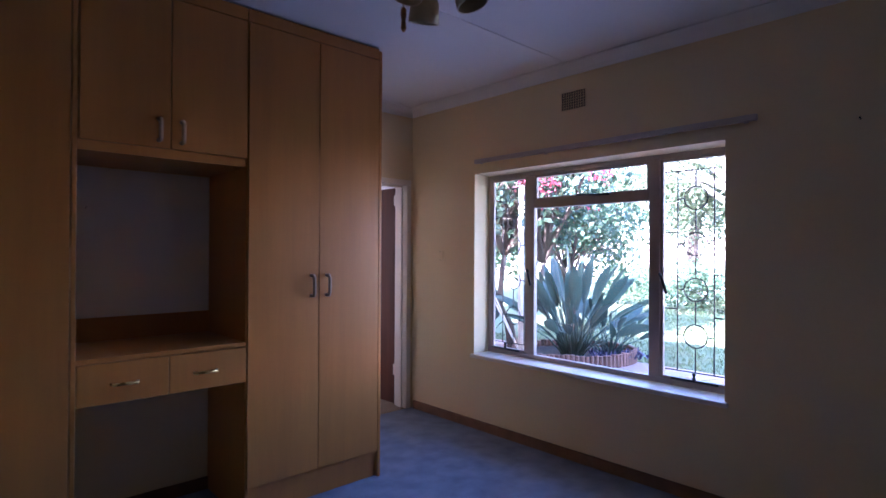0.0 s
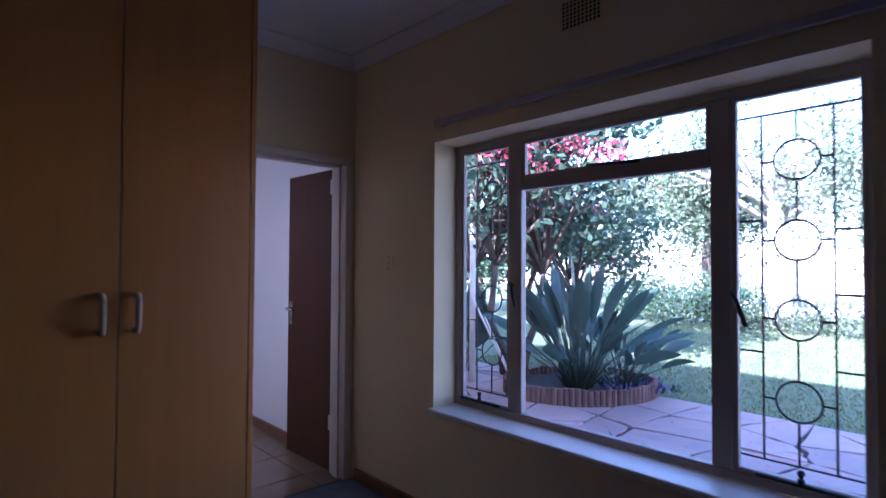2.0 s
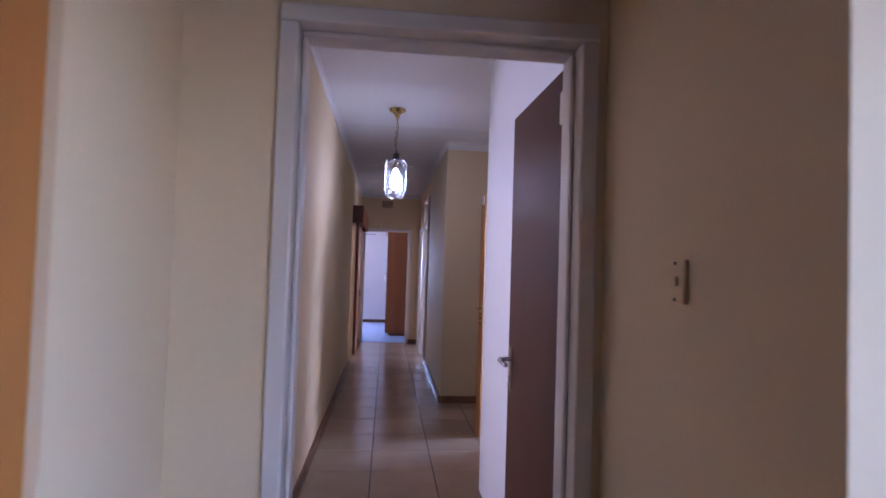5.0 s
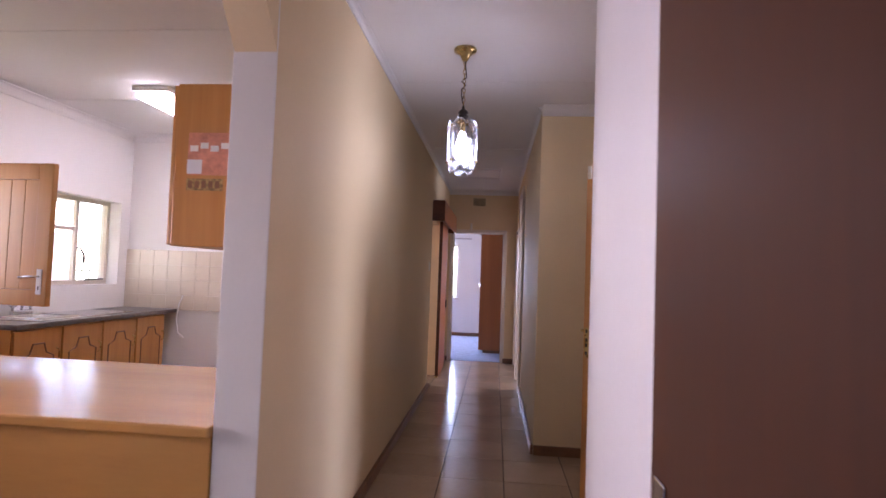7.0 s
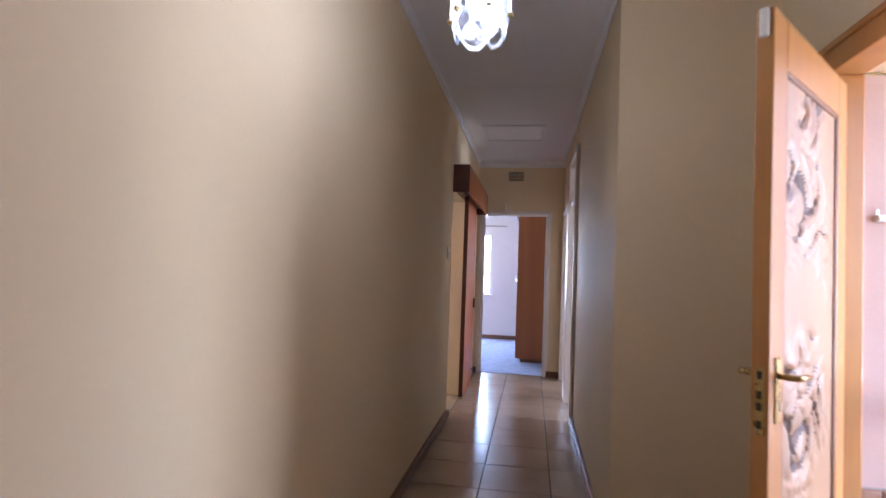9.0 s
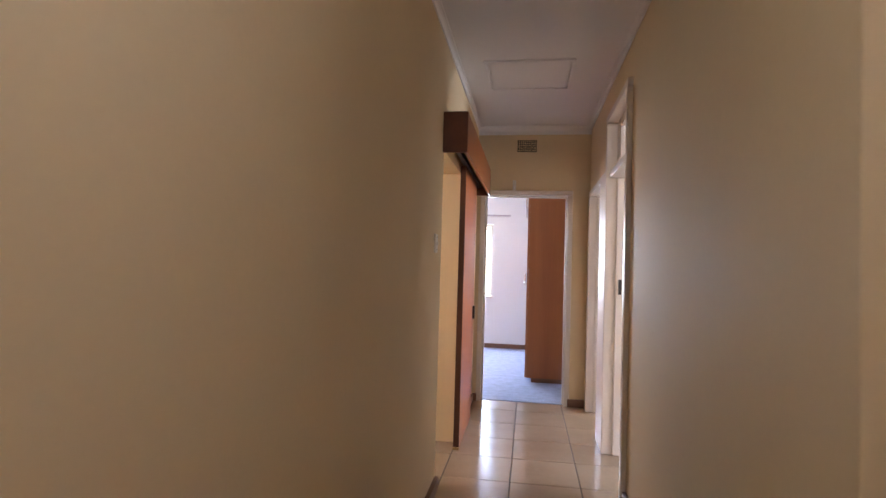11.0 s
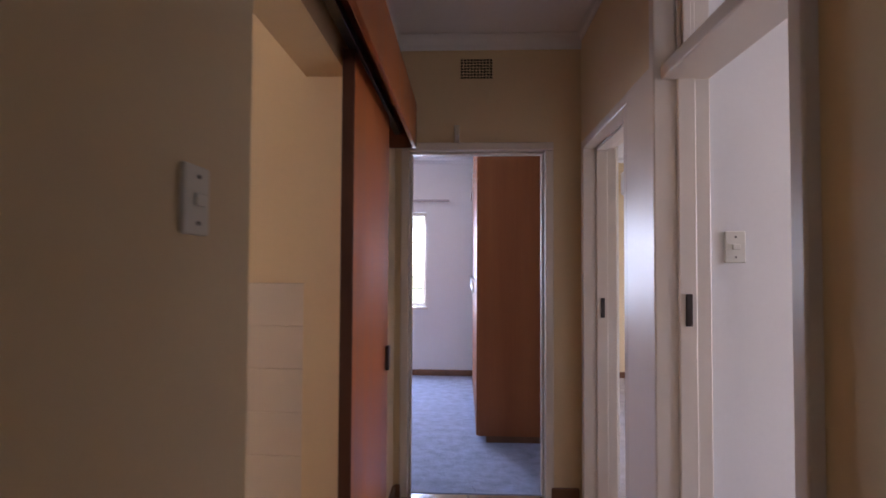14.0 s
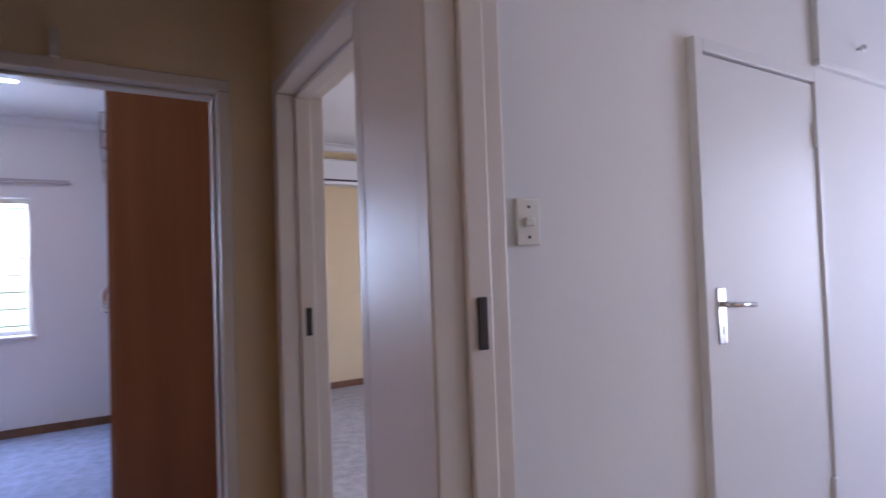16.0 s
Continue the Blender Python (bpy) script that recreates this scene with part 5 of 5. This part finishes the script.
def tree(name, x, y, trunk_h, r0, limbs, crown, leaf_mat, label, seed, leaf=0.05, per=260, stems=1, bloom=0, droop=0.0, puff=0.42, bark=BARK):
    """Tapered trunks, forked limbs and a ragged crown; crown is (radius, base height, top height)."""
    r = random.Random(seed)
    root = thing(name, (x, y, GROUND - 0.05), label, "tree")
    rad, zb, zt = crown
    tips = []
    bm = bmesh.new()
    for s in range(stems):
        a = 2 * math.pi * s / max(1, stems) + r.random()
        foot = Vector((math.cos(a), math.sin(a), 0)) * (0.12 * (stems > 1))
        top = Vector((math.cos(a) * 0.25 * stems ** 0.5 + r.gauss(0, 0.1), math.sin(a) * 0.25 * stems ** 0.5 + r.gauss(0, 0.1), trunk_h * r.uniform(0.85, 1.1)))
        mid = (foot + top) / 2 + Vector((r.gauss(0, 0.12), r.gauss(0, 0.12), 0))
        tube(bm, [foot, foot * 0.7 + mid * 0.3 + Vector((0, 0, trunk_h * 0.12)), mid, top], r0, 8, r0 * 0.55)
        for k in range(limbs):
            b = r.uniform(0, 2 * math.pi)
            e = Vector((math.cos(b), math.sin(b), 0)) * rad * r.uniform(0.35, 1.0) + Vector((0, 0, r.uniform(zb, zt)))
            m = top * 0.5 + e * 0.5 + Vector((r.gauss(0, 0.15), r.gauss(0, 0.15), 0.2))
            tube(bm, [top, m, e], r0 * 0.5, 5, 0.008)
            tips.append(e)
            for _ in range(2):
                e2 = m * 0.4 + e * 0.6 + Vector((r.gauss(0, 0.3), r.gauss(0, 0.3), r.gauss(0, 0.25))) * rad * 0.5
                tube(bm, [m, e2], r0 * 0.2, 4, 0.005)
                tips.append(e2)
    part("trunk", bm, bark, root, smooth=True)
    bm, bb = bmesh.new(), bmesh.new()
    for i, e in enumerate(tips):
        if droop:
            for q in range(per // 16):
                p = e + Vector((r.gauss(0, 0.4), r.gauss(0, 0.4), r.gauss(0, 0.3)))
                ln = droop * r.uniform(0.4, 1.0)
                for w in range(14):
                    leaf_cloud(bm, p + Vector((r.gauss(0, 0.03), r.gauss(0, 0.03), -ln * w / 14)), 0.05, 1, leaf, r)
        else:
            leaf_cloud(bm, e, rad * puff, per, leaf, r)
        if bloom and e.z > 2.4 and r.random() < bloom:
            leaf_cloud(bb, e + Vector((-0.45 + r.gauss(0, 0.15), -0.25 + r.gauss(0, 0.15), 0.10)), 0.24, 60, 0.045, r)
    part("crown", bm, leaf_mat, root)
    if len(bb.verts):
        part("blossom", bb, PINK, root, "pink bougainvillea bracts")
    else:
        bb.free()
    return root


tree("bougainvillea", 7.55, 6.05, 1.6, 0.07, 15, (1.85, 2.35, 4.4), LEAF, "bougainvillea tree with pink bracts and bare grey stems", 21, 0.080, 30, 4, 0.55, puff=0.34)
tree("shrub_tree", 9.6, 6.4, 1.2, 0.06, 9, (1.2, 1.7, 3.0), LEAF, "green leafy garden tree beside the lawn", 22, 0.06, 80, 2, 0.3)
WILLOW = material("pale_drooping_leaf", (0.12, 0.155, 0.075), 0.5, var=0.25, scale=3, bump=0.0)
tree("weeping_tree", 17.4, 5.5, 3.0, 0.30, 9, (3.2, 3.8, 6.4), WILLOW, "weeping tree with pale smooth trunks and hanging foliage", 23, 0.07, 200, 2, 0.0, 2.2, bark=PALEBARK)
tree("weeping_tree", 20.0, 8.2, 3.0, 0.28, 16, (3.0, 3.2, 6.0), WILLOW, "weeping tree with pale hanging foliage", 24, 0.08, 240, 1, 0.0, 2.2)
tree("background_tree", 22.0, 14.5, 2.4, 0.22, 16, (3.2, 2.2, 5.5), LEAF, "leafy tree at the far side of the garden", 25, 0.12, 200)
tree("background_tree", 24.0, -1.5, 2.4, 0.22, 16, (3.4, 2.2, 6.0), LEAF, "leafy tree at the far side of the garden", 26, 0.12, 200)
tree("background_tree", 14.0, 13.0, 1.6, 0.14, 14, (2.2, 1.2, 3.8), LEAF, "leafy tree at the far side of the garden", 27, 0.10, 220)

# post with braces beside the bougainvillea
gp = thing("pergola_post", (6.65, 5.28, GROUND - 0.05), "weathered white pergola post with slanting braces", "post")
part("shaft", tube(bmesh.new(), [(0, 0, 0), (0, 0, 2.6)], 0.045, 10), FRAME, gp, smooth=True)
for dy, h in ((0.75, 1.15), (0.55, 0.95)):
    part("brace", tube(bmesh.new(), [(0.02, 0.0, 0.12), (0.05, dy, h)], 0.014, 6), FRAME, gp)
part("shaft", tube(bmesh.new(), [(0.1, 0.80, 0), (0.1, 0.80, 2.6)], 0.04, 10), FRAME, gp, smooth=True)
pot = thing("flower_pot", (6.55, 6.35, GROUND + 0.0), "dark clay flower pot on the paving", "flower pot")
part("pot", lathe(bmesh.new(), [(0.13, -0.01), (0.17, 0.24), (0.19, 0.25), (0.19, 0.30), (0.165, 0.30), (0.15, 0.25)], 0, 0, 20), LOG, pot, smooth=True)

# hedge, border and far fence
hedge = thing("hedge", (16.0, 7.6, GROUND - 0.04), "clipped green hedge behind the lawn", "hedge", kind="stuff")
bm = bmesh.new()
r5 = random.Random(9)
for k in range(60):
    leaf_cloud(bm, Vector((r5.uniform(-0.5, 0.5), r5.uniform(-1.6, 1.7), r5.uniform(0.25, 1.15))), 0.55, 120, 0.06, r5)
part("leaves", bm, LEAF, hedge)
border = thing("flower_border", (16.2, 3.5, GROUND - 0.04), "low border of pale flowers beyond the lawn", "flower border", kind="stuff")
bm, bw = bmesh.new(), bmesh.new()
for k in range(120):
    c = Vector((r5.uniform(-0.7, 0.7), r5.uniform(-5.5, 3.0), r5.uniform(0.10, 0.45)))
    leaf_cloud(bm, c, 0.4, 50, 0.05, r5)
    if r5.random() < 0.6:
        leaf_cloud(bw, c + Vector((-0.1, 0, 0.22)), 0.3, 22, 0.035, r5)
part("leaves", bm, WILLOW, border)
part("flowers", bw, WHITE_PAINT, border, "small white flowers")
fence = thing("picket_fence", (26.0, 4.0, GROUND - 0.05), "white picket fence at the garden boundary", "fence")
pk = finish("picket", bevelled(-0.02, -0.035, 0.0, 0.02, 0.035, 1.9, 0.01, 1), WHITE_PAINT)
for k in range(150):
    o = new("picket", pk)
    o.parent = fence
    o.matrix_basis = pose(0, -15 + 0.2 * k, 0)
for z in (0.4, 1.5):
    part("rail", bevelled(0.021, -15.2, z, 0.05, 15.2, z + 0.08, 0.01), WHITE_PAINT, fence)
structure("boundary_wall", bevelled(34, -60, GROUND - 0.05, 34.3, 60, 2.3, 0.02), PEACH, "pale boundary wall beyond the fence", "wall")

# lawn blades near the paving
grass = thing("grass", (0, 0, GROUND - 0.04), "short mown lawn grass", "grass", kind="stuff")
bm = bmesh.new()
r6 = random.Random(11)
for k in range(26000):
    x = 7.9 + 8 * r6.random() ** 1.8
    y = r6.uniform(-1.0, 7.5)
    a = r6.uniform(0, 6.28)
    h, w = r6.uniform(0.025, 0.055), 0.006 * (1 + (x - 7.9) * 0.3)
    vs = [bm.verts.new((x - w * math.cos(a), y - w * math.sin(a), 0)), bm.verts.new((x + w * math.cos(a), y + w * math.sin(a), 0)), bm.verts.new((x + r6.gauss(0, 0.02), y + r6.gauss(0, 0.02), h))]
    bm.faces.new(vs)
part("blades", bm, material("grass_blade", (0.14, 0.20, 0.085), 0.6, var=0.3, scale=1.5, bump=0, second=(0.19, 0.20, 0.08)), grass)

# fallen petals and dry leaves on the paving
petals = thing("fallen_petals", (0, 0, GROUND + 0.008), "fallen pink bracts and dry leaves on the paving", "litter", kind="stuff")
bm = bmesh.new()
for k in range(260):
    c = Vector((r6.uniform(4.6, 7.8), r6.uniform(2.0, 7.2), 0.0))
    s = r6.uniform(0.008, 0.02)
    a = r6.uniform(0, 6.28)
    vs = [bm.verts.new(c + Vector((s * math.cos(a + b), s * math.sin(a + b), 0.006 * (i % 2)))) for i, b in enumerate((0, 1.3, 3.1, 4.4))]
    bm.faces.new(vs)
part("petals", bm, PINK, petals)

# ---------- pieces: porch bricks, paving stones, floor tiles ----------
porch = bpy.data.objects["wall_porch"]
bk = finish("brick", bevelled(-0.105, -0.014, -0.034, 0.105, 0.004, 0.034, 0.006, 1), BRICK)
bh = finish("brick", bevelled(-0.05, -0.014, -0.034, 0.05, 0.004, 0.034, 0.006, 1), BRICK)
structure("brick_bed", box(bmesh.new(), 4.575, 8.412, GROUND, 7.3, 8.4195, 0.62), MORTAR, "pale mortar behind the face bricks", "mortar")
for j in range(10):
    for i in range(8):
        o = new("brick", bk)
        o.parent = porch
        o.matrix_basis = pose(4.70 + 0.22 * i - (0.11 if j % 2 else 0.0) + (0.0), 8.410, GROUND + 0.04 + 0.078 * j) if not (j % 2 and i == 0) else pose(4.640, 8.410, GROUND + 0.04 + 0.078 * j) @ Matrix.Diagonal((0.5, 1, 1, 1))

# crazy paving: cells of a jittered grid, shrunk to leave joints
pave = structure("paving", box(bmesh.new(), 3.84, -6, GROUND - 0.10, 7.85, 8.41, GROUND - 0.012), EARTH, "crazy paving of reddish slate slabs", "paving")
r7 = random.Random(5)
PW, PH, NX, NY = 0.68, 0.62, 6, 18
pts = {(i, j): Vector((3.80 + PW * i + (r7.uniform(-0.24, 0.24) if 0 < i < NX else 0), -2.6 + PH * j + r7.uniform(-0.22, 0.22), 0)) for i in range(NX + 1) for j in range(NY + 1)}


def stone(poly):
    c = sum(poly, Vector()) / len(poly)
    ps = []
    n = len(poly)
    for k in range(n):
        a, b = poly[k], poly[(k + 1) % n]
        for t in (0.0, 0.33, 0.66):
            p = a.lerp(b, t) + Vector((r7.gauss(0, 0.014), r7.gauss(0, 0.014), 0))
            ps.append(p + (c - p).normalized() * 0.016)
    z = GROUND + r7.uniform(-0.003, 0.005)
    bm = bmesh.new()
    lo = [bm.verts.new((p.x, p.y, GROUND - 0.015)) for p in ps]
    up = [bm.verts.new((p.x, p.y, z - 0.006)) for p in ps]
    hi = [bm.verts.new((p.x + (c.x - p.x) * 0.03, p.y + (c.y - p.y) * 0.03, z)) for p in ps]
    bm.faces.new(hi)
    for A, B in ((lo, up), (up, hi)):
        for k in range(len(ps)):
            bm.faces.new((A[k], A[(k + 1) % len(ps)], B[(k + 1) % len(ps)], B[k]))
    part("paving_stone", bm, SLATE, pave)


for i in range(NX):
    for j in range(NY):
        q = [pts[i, j], pts[i + 1, j], pts[i + 1, j + 1], pts[i, j + 1]]
        u = r7.random()
        if u < 0.45:
            stone([q[0], q[1], q[2]]), stone([q[0], q[2], q[3]])
        elif u < 0.6:
            m = (q[0] + q[1]) / 2
            stone([q[0], m, q[3]]), stone([m, q[1], q[2], q[3]])
        else:
            stone(q)

# hall floor tiles on a 0.43 m grid
TS = 0.43
hall = bpy.data.objects["floor_hall"]


def floor_tile(x0, y0, x1, y1):
    part("tile", bevelled(x0 + 0.003, y0 + 0.003, -0.0055, x1 - 0.003, y1 - 0.003, 0.0, 0.0025, 1), TILE, hall)


gx = [2.545 + TS * k for k in range(-1, 6)]
gy = [12.54 - TS * k for k in range(21, -2, -1)]
for x0, x1 in zip(gx, gx[1:]):
    for y0, y1 in zip(gy, gy[1:]):
        a, b, c, d = max(x0, 2.332), min(x1, 4.56), max(y0, 4.13), min(y1, 12.895)
        if b - a > 0.03 and d - c > 0.03 and not (a > 3.79 and (d < 5.93 or c > 8.57)):
            floor_tile(a, c, b, d)
